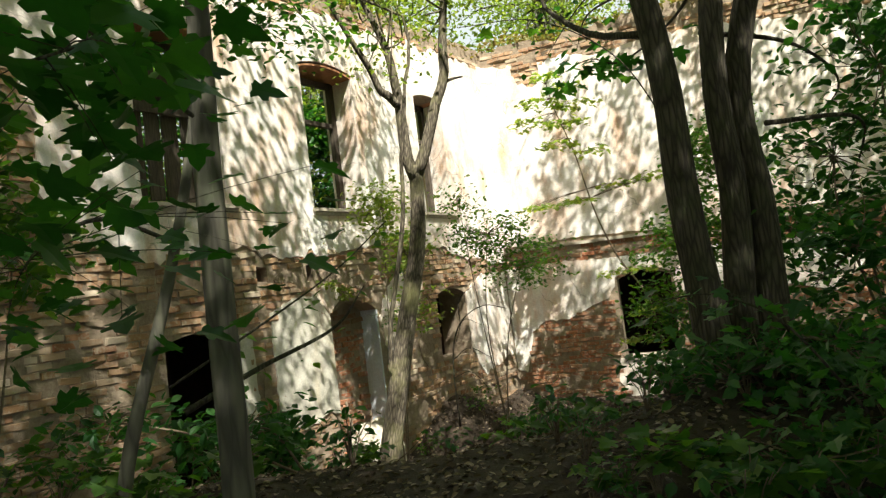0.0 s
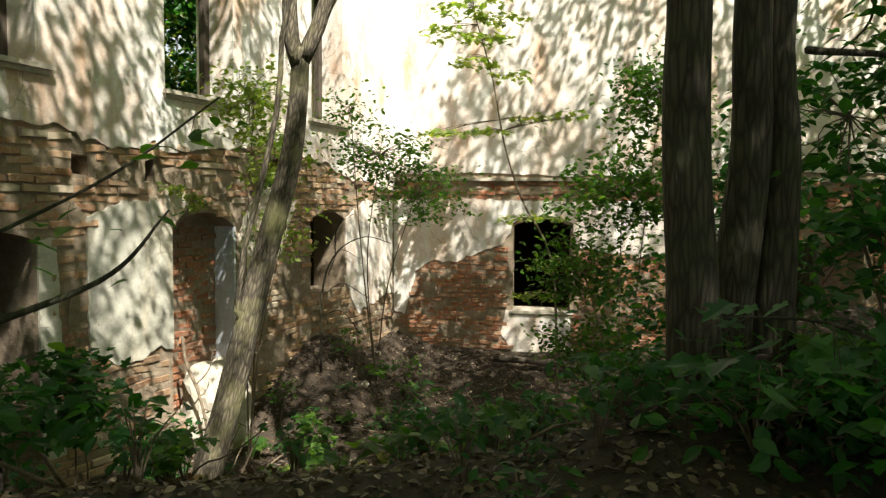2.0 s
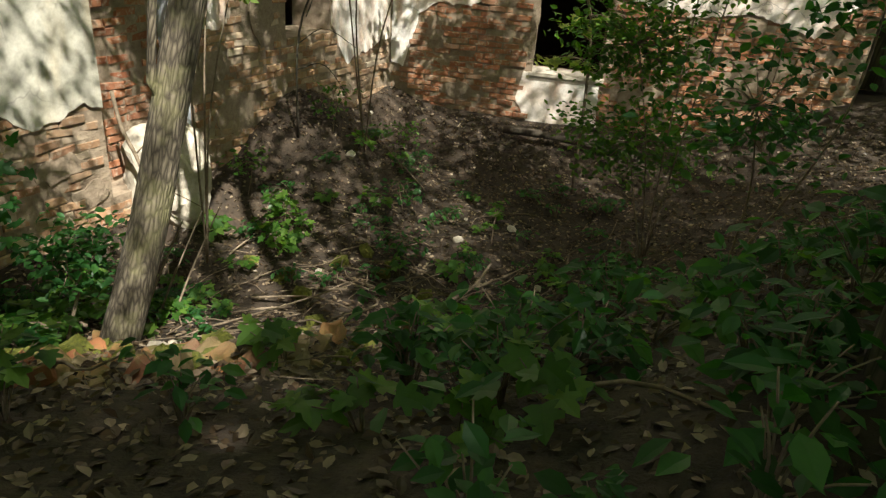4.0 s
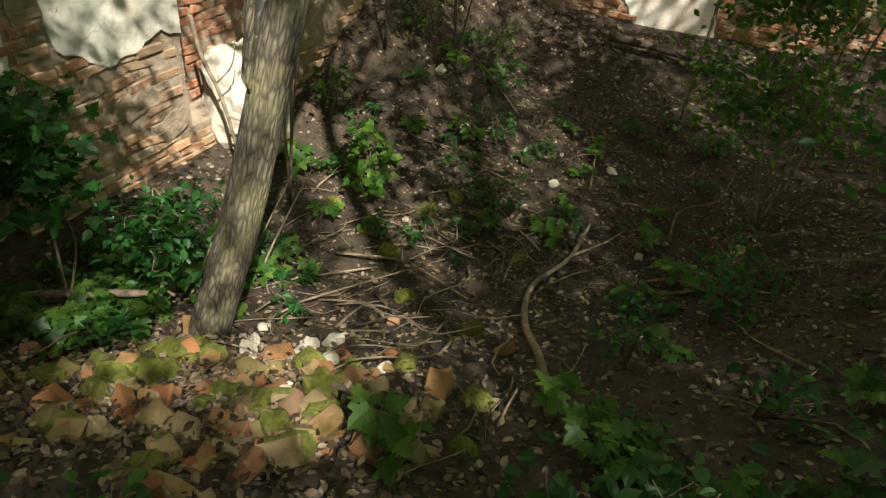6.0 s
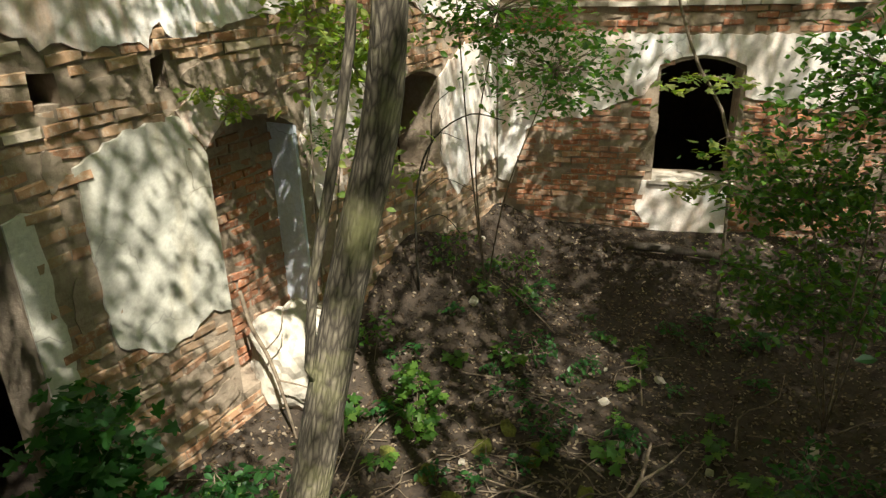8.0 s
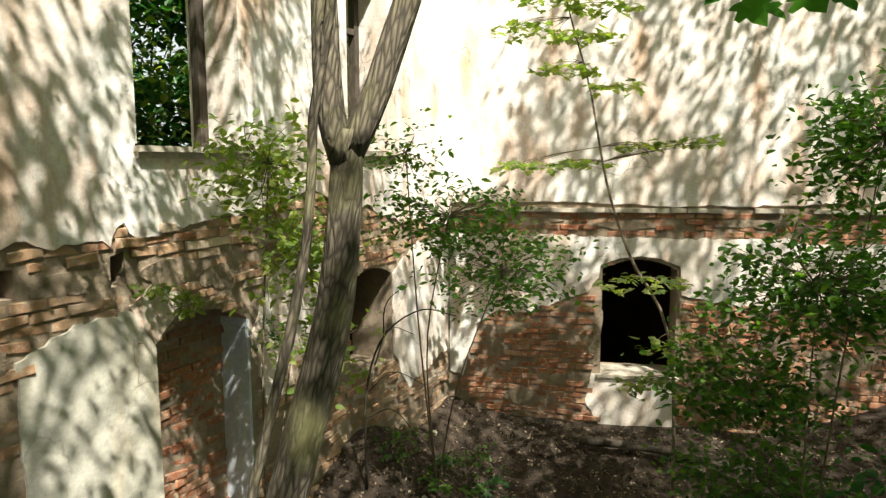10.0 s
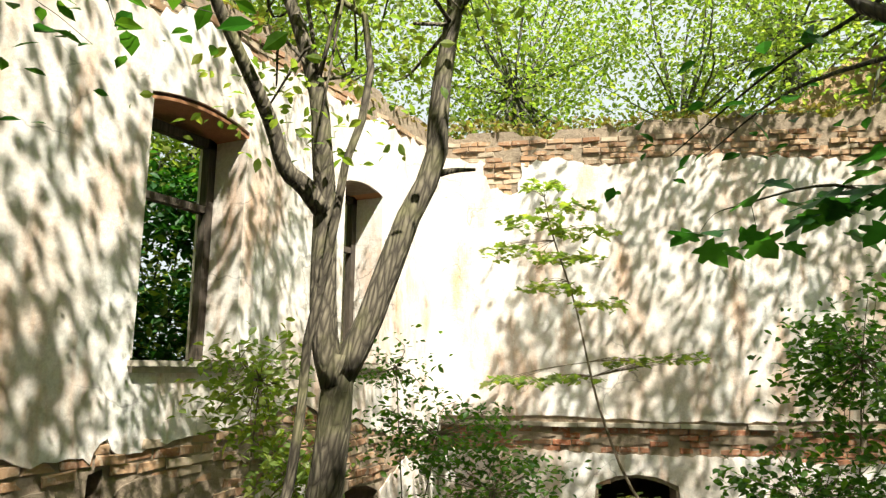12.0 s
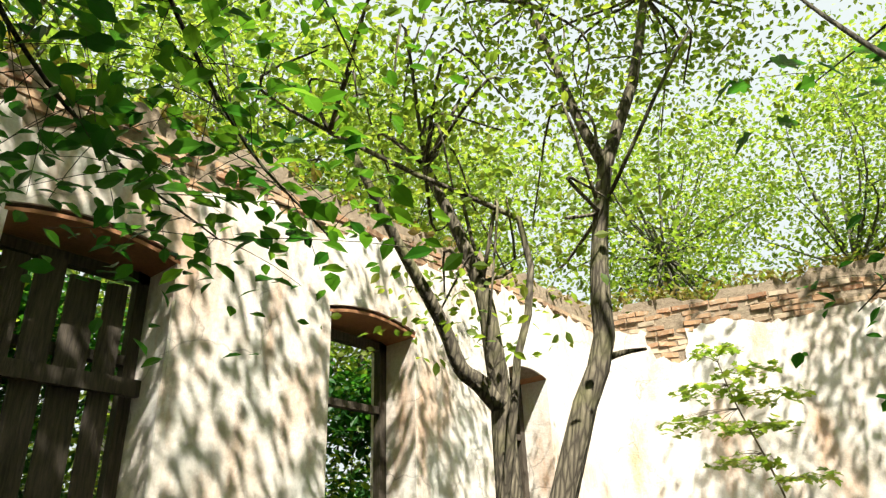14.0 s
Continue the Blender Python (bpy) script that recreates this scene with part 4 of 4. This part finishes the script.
for pts, n in (([(-0.5, 4.9, 2.9), (0.0, 5.5, 2.8), (0.2, 6.4, 2.6), (-0.2, 7.2, 2.4)], 60), ([(-0.6, 4.7, 3.3), (-1.2, 5.5, 3.6), (-1.9, 6.5, 3.9), (-2.4, 7.4, 3.9)], 46), ([(-0.2, 5.1, 2.2), (0.3, 5.6, 2.2), (0.3, 6.3, 2.05), (0.1, 7.0, 1.8)], 60)):
    spray("leafy side branch of the dark trunks", pts, 0.02, n, 0.1, M_LEAF_DEEP, OVAL, 0.28)


# ---- the floor of the wood ----
def litter():
    n = 62000
    x, y = rng.uniform(-6.6, 3.0, n), rng.uniform(-1.5, 14.0, n)
    keep = (y < 12.5 + 0.31 * (x + 6.67)) & (rng.random(n) < np.where((x < 0.5) & (y > 2.2), 1.0, 0.4))
    x, y = x[keep], y[keep]
    pl = np.array([(a, b, gz(a, b) + 0.012) for a, b in zip(x, y)])
    mx, my = rng.normal(-4.1, 0.75, 2600), rng.normal(4.9, 0.4, 2600)
    pl = np.vstack([pl, [(a, b, gz(a, b) + rng.uniform(0.02, 0.07)) for a, b in zip(mx, my) if a > -6.5]])
    v, f = leaf_lot(pl, 0.055, OVAL, 0.5)
    tagged(new("leaf_litter", mesh_data("leaf_litter", v, f, M_LITTER)), "dry brown fallen leaves on the soil", "leaf litter", kind="stuff")


litter()


def rock(size, seed, material, name):
    """A broken lump with worn edges."""
    bm = bmesh.new()
    bmesh.ops.create_icosphere(bm, subdivisions=2, radius=1.0)
    for v in bm.verts:
        c = v.co
        m = max(abs(c.x), abs(c.y), abs(c.z))
        q = c / m * 0.78 + c * 0.16
        q *= 1 + 0.22 * noise.noise(q * 1.6 + Vector((seed, 0, 0)))
        v.co = Vector((q.x * size[0], q.y * size[1], q.z * size[2]))
    me = bpy.data.meshes.new(name)
    bm.to_mesh(me)
    bm.free()
    me.materials.append(material)
    return me


def broken_brick(size, seed, material):
    """A snapped brick: blunt arrises, one ragged end, chipped faces."""
    bm = bmesh.new()
    bmesh.ops.create_cube(bm, size=2.0)
    bmesh.ops.bevel(bm, geom=list(bm.edges), offset=0.16, segments=1, affect="EDGES")
    bmesh.ops.subdivide_edges(bm, edges=list(bm.edges), cuts=1, use_grid_fill=True)
    for v in bm.verts:
        c = v.co.copy()
        q = c * (1 + 0.13 * noise.noise(c * 1.9 + Vector((seed, 2, 0))) + 0.07 * noise.noise(c * 5 + Vector((seed, 0, 4))))
        if c.x > 0.5:
            q.x += 0.35 * noise.noise(Vector((seed, c.y * 1.6, c.z * 1.6)))
        v.co = Vector((q.x * size[0], q.y * size[1], q.z * size[2]))
    me = bpy.data.meshes.new("brick_fragment")
    bm.to_mesh(me)
    bm.free()
    me.materials.append(material)
    return me


M_FRAG = brick_mat("fallen_brick", "object", [(0.0, (0.2, 0.07, 0.03)), (0.3, (0.33, 0.14, 0.055)), (0.6, (0.16, 0.13, 0.045)), (0.85, (0.3, 0.19, 0.085)), (1.0, (0.36, 0.29, 0.17))], (0.13, 0.12, 0.035))
frags = [broken_brick((0.115 * a, 0.07, 0.048), k * 3.1, M_FRAG) for k, a in enumerate((1.0, 0.65, 0.85, 0.5, 0.75))]
mosses = [rock((0.11, 0.09, 0.07), 40 + k * 3.1, M_MOSS, "mossy_stone") for k in range(2)]
pale = [rock((0.09, 0.07, 0.055), 60 + k * 3.1, M_STONE, "mortar_lump") for k in range(2)]


def scatter(meshes, name, label, category, n, cx, cy, sx, sy, lo, hi):
    for k in range(n):
        x, y = rng.normal(cx, sx), rng.normal(cy, sy)
        x = max(x, -6.45)
        ob = new(name, meshes[k % len(meshes)])
        sc = rng.uniform(lo, hi)
        ob.matrix_world = pose(x, y, gz(x, y) + 0.018 * sc, rng.normal() * 22, rng.normal() * 22, rng.uniform(0, 360)) @ Matrix.Scale(sc, 4)
        tagged(ob, label, category, group=name + "s on the bank")


scatter(frags, "brick_fragment", "broken orange-red brick lying in leaf litter", "brick", 90, -4.05, 4.85, 0.7, 0.36, 0.4, 1.0)
scatter(frags, "brick_fragment", "broken orange-red brick lying in leaf litter", "brick", 22, -3.4, 5.4, 0.5, 0.4, 0.45, 1.0)
scatter(mosses, "mossy_stone", "rubble stone under bright yellow-green moss", "stone", 40, -4.1, 4.95, 0.7, 0.4, 0.5, 1.1)
scatter(mosses, "mossy_stone", "rubble stone under bright yellow-green moss", "stone", 10, -4.3, 7.6, 0.6, 0.8, 0.6, 1.2)
scatter(pale, "mortar_lump", "pale crumbled mortar lump in the litter", "rubble", 22, -4.0, 5.5, 0.35, 0.3, 0.3, 0.9)
scatter(pale, "mortar_lump", "pale crumbled mortar lump in the litter", "rubble", 12, -4.6, 9.5, 1.4, 1.6, 0.3, 0.8)


def heap(name, label, c, r, material, seed):
    bm = bmesh.new()
    bmesh.ops.create_icosphere(bm, subdivisions=4, radius=1.0)
    for v in bm.verts:
        q = v.co.copy()
        q *= 1 + 0.22 * noise.noise(q * 1.7 + Vector((seed, 0, 0))) + 0.09 * noise.noise(q * 6 + Vector((seed, 3, 0)))
        v.co = Vector((q.x * r[0], q.y * r[1], q.z * r[2]))
    me = bpy.data.meshes.new(name)
    bm.to_mesh(me)
    bm.free()
    me.materials.append(material)
    ob = new(name, me)
    ob.location = c
    tagged(ob, label, "rubble")


heap("lime_mound", "pale heap of lime rubble in the doorway", (-6.62, 7.85, -1.15), (0.48, 0.42, 0.6), M_STONE, 3.0)


def stick(name, label, pts, r0, r1, material=None, forks=()):
    o = np.array(pts[0])
    lots = [tube(pts, r0, r1, 18, 7, 0.15)] + [tube(p, r0 * 0.5, 0.004, 8, 5, 0.1) for p in forks]
    v, f = join(*lots)
    ob = new(name, mesh_data(name, np.array(v) - o, f, material or M_TWIG, True))
    ob.location = pts[0]
    tagged(ob, label, "branch")


def on_ground(x, y, up=0.02):
    return (x, y, gz(x, y) + up)


stick("fallen_branch", "long pale crooked branch lying down the slope", [on_ground(-2.43, 5.69), on_ground(-2.75, 6.4, 0.03), on_ground(-3.05, 6.9, 0.06), on_ground(-3.28, 7.6, 0.06), on_ground(-3.2, 8.2, 0.08), on_ground(-3.25, 8.82, 0.14)], 0.035, 0.012,
      forks=[[on_ground(-3.22, 8.3, 0.06), on_ground(-3.05, 8.6, 0.12), on_ground(-2.95, 9.0, 0.1)]])
stick("fallen_log", "mossy thin log lying across the slope", [on_ground(-6.2, 4.75, 0.12), on_ground(-5.9, 5.2, 0.14), on_ground(-5.3, 5.75, 0.1)], 0.04, 0.025)
stick("dead_root", "pale dead root hanging below the doorway", [(-6.6, 7.28, -0.15), (-6.55, 7.3, -0.5), (-6.4, 7.32, -0.8), (-6.25, 7.3, -1.2), (-6.2, 7.35, -1.75)], 0.02, 0.014, forks=[[(-6.45, 7.32, -0.75), (-6.3, 7.4, -0.55), (-6.25, 7.42, -0.3)], [(-6.3, 7.3, -1.0), (-6.1, 7.45, -1.1), (-5.9, 7.6, -1.25)]])
stick("fallen_log", "dark rotten beam lying at the wall foot", [(-4.6, 12.5, -1.25), (-3.6, 12.75, -1.3), (-2.4, 13.1, -1.5)], 0.06, 0.05, M_WOOD)
stick("bough", "thick dark bough reaching over the pit", [(-0.78, 4.6, 2.9), (-1.3, 4.95, 3.15), (-1.78, 5.29, 3.6), (-1.87, 5.4, 3.83), (-1.98, 5.52, 4.08), (-2.2, 5.8, 4.7), (-2.45, 6.1, 5.5)], 0.03, 0.004, M_BARK_DARK)
for k in range(5):
    x, y = -5.45 + 0.07 * k, 6.05 + 0.1 * k
    stick("dead_cane", "thin dry cane leaning beside the maple trunk", [on_ground(x, y), (x + 0.1, y + 0.12, gz(x, y) + 0.4), (x + 0.16 + 0.04 * k, y + 0.3, gz(x, y) + 0.75 + 0.07 * k)], 0.011, 0.005)
stick("fallen_branch", "pale dry branch lying among rubble", [on_ground(-3.75, 5.35, 0.05), on_ground(-3.45, 5.3, 0.07), on_ground(-3.1, 5.2, 0.05)], 0.024, 0.012)
stick("fallen_branch", "thin dry branch propped on the slope", [on_ground(-4.6, 6.2, 0.04), on_ground(-4.3, 6.7, 0.2), on_ground(-3.9, 7.2, 0.3)], 0.011, 0.005)
stick("fallen_branch", "thin dry branch lying across the pit", [on_ground(-4.9, 7.1, 0.05), on_ground(-4.3, 7.25, 0.1), on_ground(-3.6, 7.1, 0.05)], 0.013, 0.006, forks=[[on_ground(-4.3, 7.25, 0.1), on_ground(-4.1, 7.5, 0.2), on_ground(-3.9, 7.7, 0.12)]])
stick("fallen_branch", "thin dry branch on the shaded slope", [on_ground(-2.4, 8.0, 0.04), on_ground(-2.0, 8.25, 0.06), on_ground(-1.6, 8.2, 0.04)], 0.014, 0.006)
stick("bare_bush", "tangle of bare dark stems by the niche", [(-6.2, 9.55, gz(-6.2, 9.55)), (-6.15, 9.5, 0.1), (-6.05, 9.7, 0.7), (-5.8, 10.1, 0.95), (-5.5, 10.4, 0.85)], 0.016, 0.006, M_BARK_DARK,
      forks=[[(-6.15, 9.5, 0.1), (-6.05, 9.9, 0.25), (-5.85, 10.3, 0.0)], [(-6.1, 9.6, 0.4), (-6.1, 9.9, 0.75), (-6.0, 10.3, 0.6)], [(-6.05, 9.7, 0.7), (-5.95, 9.6, 1.1), (-5.8, 9.8, 1.3)], [(-6.18, 9.52, -0.2), (-6.0, 9.8, -0.15), (-5.8, 10.0, -0.5)]])
twigs = [tube([(0, 0, 0), (0.2, 0.03 * k, 0.03), (0.42, 0.0, 0.0), (0.62, 0.05, 0.02)], 0.005 + 0.002 * (k % 2), 0.002, 8, 5, 0.1) for k in range(4)]
twig_meshes = [mesh_data("twig", v, f, M_TWIG, True) for v, f in twigs]
for k in range(170):
    x, y = (rng.normal(-4.2, 0.8), rng.normal(7.2, 1.2)) if k < 105 else (rng.uniform(-5.5, -1), rng.uniform(4.6, 10))
    ob = new("twig", twig_meshes[k % 4])
    sc = rng.uniform(0.5, 1.8)
    e = 12 * rng.normal()
    slope = math.degrees(math.atan2(gz(x + 0.3, y) - gz(x, y), 0.3))
    a = rng.uniform(0, 360)
    dx, dy = math.cos(radians(a)) * 0.3, math.sin(radians(a)) * 0.3
    rise = math.degrees(math.atan2(gz(x + dx, y + dy) - gz(x, y), 0.3))
    ob.matrix_world = pose(x, y, gz(x, y) + 0.025) @ pose(0, 0, 0, 0, 0, a) @ pose(0, 0, 0, 0, -rise + 0.5 * e, 0) @ Matrix.Scale(sc, 4)
    tagged(ob, "thin dry fallen twig on the leaf litter", "twig", group="fallen twigs")


def seedling(label, n, h, size, leaf, shape):
    t = thing("seedling", label, "plant", group="seedlings on the ground")
    stems, pl = [], []
    for k in range(n):
        a, d = rng.uniform(0, 6.28), rng.uniform(0.02, 0.16)
        tip = np.array((d * math.cos(a), d * math.sin(a), h * rng.uniform(0.6, 1.1)))
        stems.append(tube([(0, 0, -0.03), tip * np.array((0.4, 0.4, 0.6)), tip], 0.004, 0.002, 5, 4, 0))
        pl += [tip + rng.normal(size=3) * np.array((0.045, 0.045, 0.015)) for _ in range(4)]
    v, f = join(*stems)
    tagged(part("stem", mesh_data("stem", v, f, M_TWIG, True), t), kind="stuff")
    v, f = leaf_lot(np.array(pl), size, shape, 0.3)
    part("foliage", mesh_data("foliage", v, f, leaf), t)
    return t


protos = [seedling("low maple seedling with bright lobed leaves", 5, 0.16, 0.085, M_LEAF, MAPLE), seedling("low green woodland herb", 8, 0.12, 0.06, M_LEAF_DEEP, OVAL),
          seedling("knee-high leafy herb in the shade", 11, 0.26, 0.07, M_LEAF_DEEP, OVAL), seedling("knee-high maple seedlings in the shade", 9, 0.26, 0.085, M_LEAF, MAPLE)]
spots = []
for k in range(330):
    kind = int(rng.integers(0, 4))
    u = rng.random()
    if u < 0.3:    # the bank under the tall trunks
        x, y, kind = rng.uniform(-3.0, 0.9), rng.uniform(4.0, 8.6), min(kind, 2)
    elif u < 0.55:  # behind the crest, along the way
        x, y, kind = rng.uniform(-4.5, 2.0), rng.uniform(1.2, 4.0), 2 + kind % 2
    elif u < 0.8:   # the pit
        x, y, kind = rng.uniform(-6.2, -2.5), rng.uniform(6.0, 11.5), 0 if kind == 0 else 1
    else:
        x, y, kind = rng.uniform(-6.3, -5.0), rng.uniform(4.8, 6.8), kind % 2
    near = min(math.hypot(x - 0.56 + q * 2.65, y + 0.14 - q * 3.7) for q in np.linspace(0, 1, 15))
    if near < 0.6 or math.hypot(x + 3.2, y - 6.9) < 0.9 or (-4.7 < x < -2.1 and 4.2 < y < 5.9 and kind > 0):
        continue
    spots.append((kind, x, y))
for k in range(46):  # green growth along the crest
    x, y = rng.uniform(-2.3, 0.3), rng.uniform(3.9, 5.6)
    if y > 5.0 + 0.6 * (x + 1.6):
        spots.append((0 if k % 3 else 2, x, y))
first = set()
for kind, x, y in spots:
    m = pose(x, y, gz(x, y), rng.normal() * 6, rng.normal() * 6, rng.uniform(0, 360)) @ Matrix.Scale(rng.uniform(0.7, 1.35), 4)
    if kind not in first:
        first.add(kind)
        protos[kind].matrix_world = m
        protos[kind].scale = (1, 1, 1)
    else:
        copy_thing(protos[kind], m)


# grass and ivy on the wall tops
def fringe(name, place, a0, a1, z):
    n = 1500
    a = rng.uniform(a0, a1, n)
    pl = np.array([place(q, z + 0.05 * rng.normal() + 0.1 * noise.noise(Vector((q, 0, 0))) + 0.06, rng.uniform(-0.5, 0.04)) for q in a])
    v, f = leaf_lot(pl, 0.11, OVAL, 0.9)
    tagged(new(name, mesh_data(name, v, f, M_DRY)), "dry grass and weeds on the broken wall top", "weeds", kind="stuff")


M_DRY = leaf_mat("dry_weeds", (0.16, 0.12, 0.05), (0.22, 0.17, 0.06), (0.16, 0.2, 0.05), 0.3)
fringe("wall_top_weeds", on_left, 2.0, 12.5, 6.15)
fringe("wall_top_weeds", on_back, 0.0, 8.0, 6.4)


# ---- bricks ----
def inside(p, poly):
    hit = False
    for k in range(len(poly)):
        (a, b), (c, d) = poly[k - 1], poly[k]
        if (b > p[1]) != (d > p[1]) and p[0] < (c - a) * (p[1] - b) / (d - b) + a:
            hit = not hit
    return hit


def brick_mesh(w, material, k):
    r = np.random.default_rng(90 + k)
    v = []
    for d, inset in ((-0.02, 0.0), (0.0, 0.007)):
        for sa, sz in ((-1, -1), (1, -1), (1, 1), (-1, 1)):
            v.append((sa * (w / 2 - inset) + r.normal() * 0.003, d + r.normal() * 0.002, sz * (0.037 - inset) + r.normal() * 0.003))
    return v, [(4, 5, 6, 7), (0, 1, 5, 4), (1, 2, 6, 5), (2, 3, 7, 6), (3, 0, 4, 7), (3, 2, 1, 0)]


def brickwork(host, place, turn, sheets, holes, a0, a1, z0, z1, near, single, rest, top):
    shapes = [brick_mesh(w, single, k) for k, w in enumerate((0.255, 0.255, 0.25, 0.12))]
    shared = [mesh_data("brick", v, f, single) for v, f in shapes]
    lots, made = [], 0
    outlines = [dedupe(o) for o, *_ in sheets]
    row = 0
    z = z0
    while z < z1:
        a = a0 + (0.13 if row % 2 else 0.0)
        while a < a1:
            p = (a, z)
            ok = z < top(a) and not any(inside(p, o) for o in outlines)
            if ok:
                for h in holes:
                    hx = [q[0] for q in h]
                    hz = [q[1] for q in h]
                    if min(hx) - 0.11 < a < max(hx) + 0.11 and min(hz) - 0.03 < z < max(hz) + 0.03 and (z < sorted(hz)[len(hz) // 2] or inside(p, h) or inside((a, z - 0.05), h)):
                        ok = False
            if ok and rng.random() > 0.12:
                kind = int(rng.integers(0, 3))
                d = 0.014 + rng.normal() * 0.013
                m = Matrix.Translation(place(a, z + rng.normal() * 0.003, d)) @ turn @ pose(0, 0, 0, rng.normal() * 4, rng.normal() * 3, rng.normal() * 5)
                if near(a, z) and made < 300:
                    ob = new("brick", shared[kind])
                    ob.parent = host
                    ob.matrix_world = m
                    made += 1
                else:
                    v, f = shapes[kind]
                    lots.append(([m @ Vector(q) for q in v], f))
            a += 0.268
        row += 1
        z += 0.087
    v, f = join(*lots)
    ob = part("brick_rest", mesh_data("brick_rest", v, f, rest), host, "courses of weathered bricks")
    tagged(ob, kind="stuff")


TURN_L = Matrix(((0, 1, 0, 0), (1, 0, 0, 0), (0, 0, 1, 0), (0, 0, 0, 1)))
TURN_B = Matrix(((ALONG[0], TOWARD[0], 0, 0), (ALONG[1], TOWARD[1], 0, 0), (0, 0, 1, 0), (0, 0, 0, 1)))
brickwork(wall_left, on_left, TURN_L, SHEETS_L, W_LEFT + D_LEFT, -2.5, 12.4, -1.75, 6.05, lambda a, z: 5.5 < a < 8.9 and z < 2.3, M_BRICK_L, M_BRICK_LI, lambda a: 5.95 + 0.025 * max(0, a - 6))
brickwork(wall_back, on_back, TURN_B, SHEETS_B, [W_BACK, GAP_BACK], 0.15, 9.0, -1.8, 1.9, lambda a, z: 0.3 < a < 4.5 and -1.0 < z < 0.7, M_BRICK_B, M_BRICK_BI, lambda a: 6.15)
brickwork(wall_back, on_back, TURN_B, SHEETS_B, [], 0.15, 9.0, 5.1, 6.35, lambda a, z: False, M_BRICK_L, M_BRICK_LI, lambda a: 6.15)

# brick blocking set back in the doorway
v, f = box((7.75, -0.4, 0.0), (0.545, 0.06, 1.31), on_left)
blocking = part("brick_blocking", mesh_data("brick_blocking", v, f, M_MORTAR), wall_left, "red brick blocking in the doorway")
brickwork(wall_left, lambda a, z, d=0.0: on_left(a, z, d - 0.34), TURN_L, [], [], 7.34, 8.2, -1.1, 1.24, lambda a, z: False, M_BRICK_B, M_BRICK_BI, lambda a: 1.3 - 0.7 * max(0, 7.55 - a))
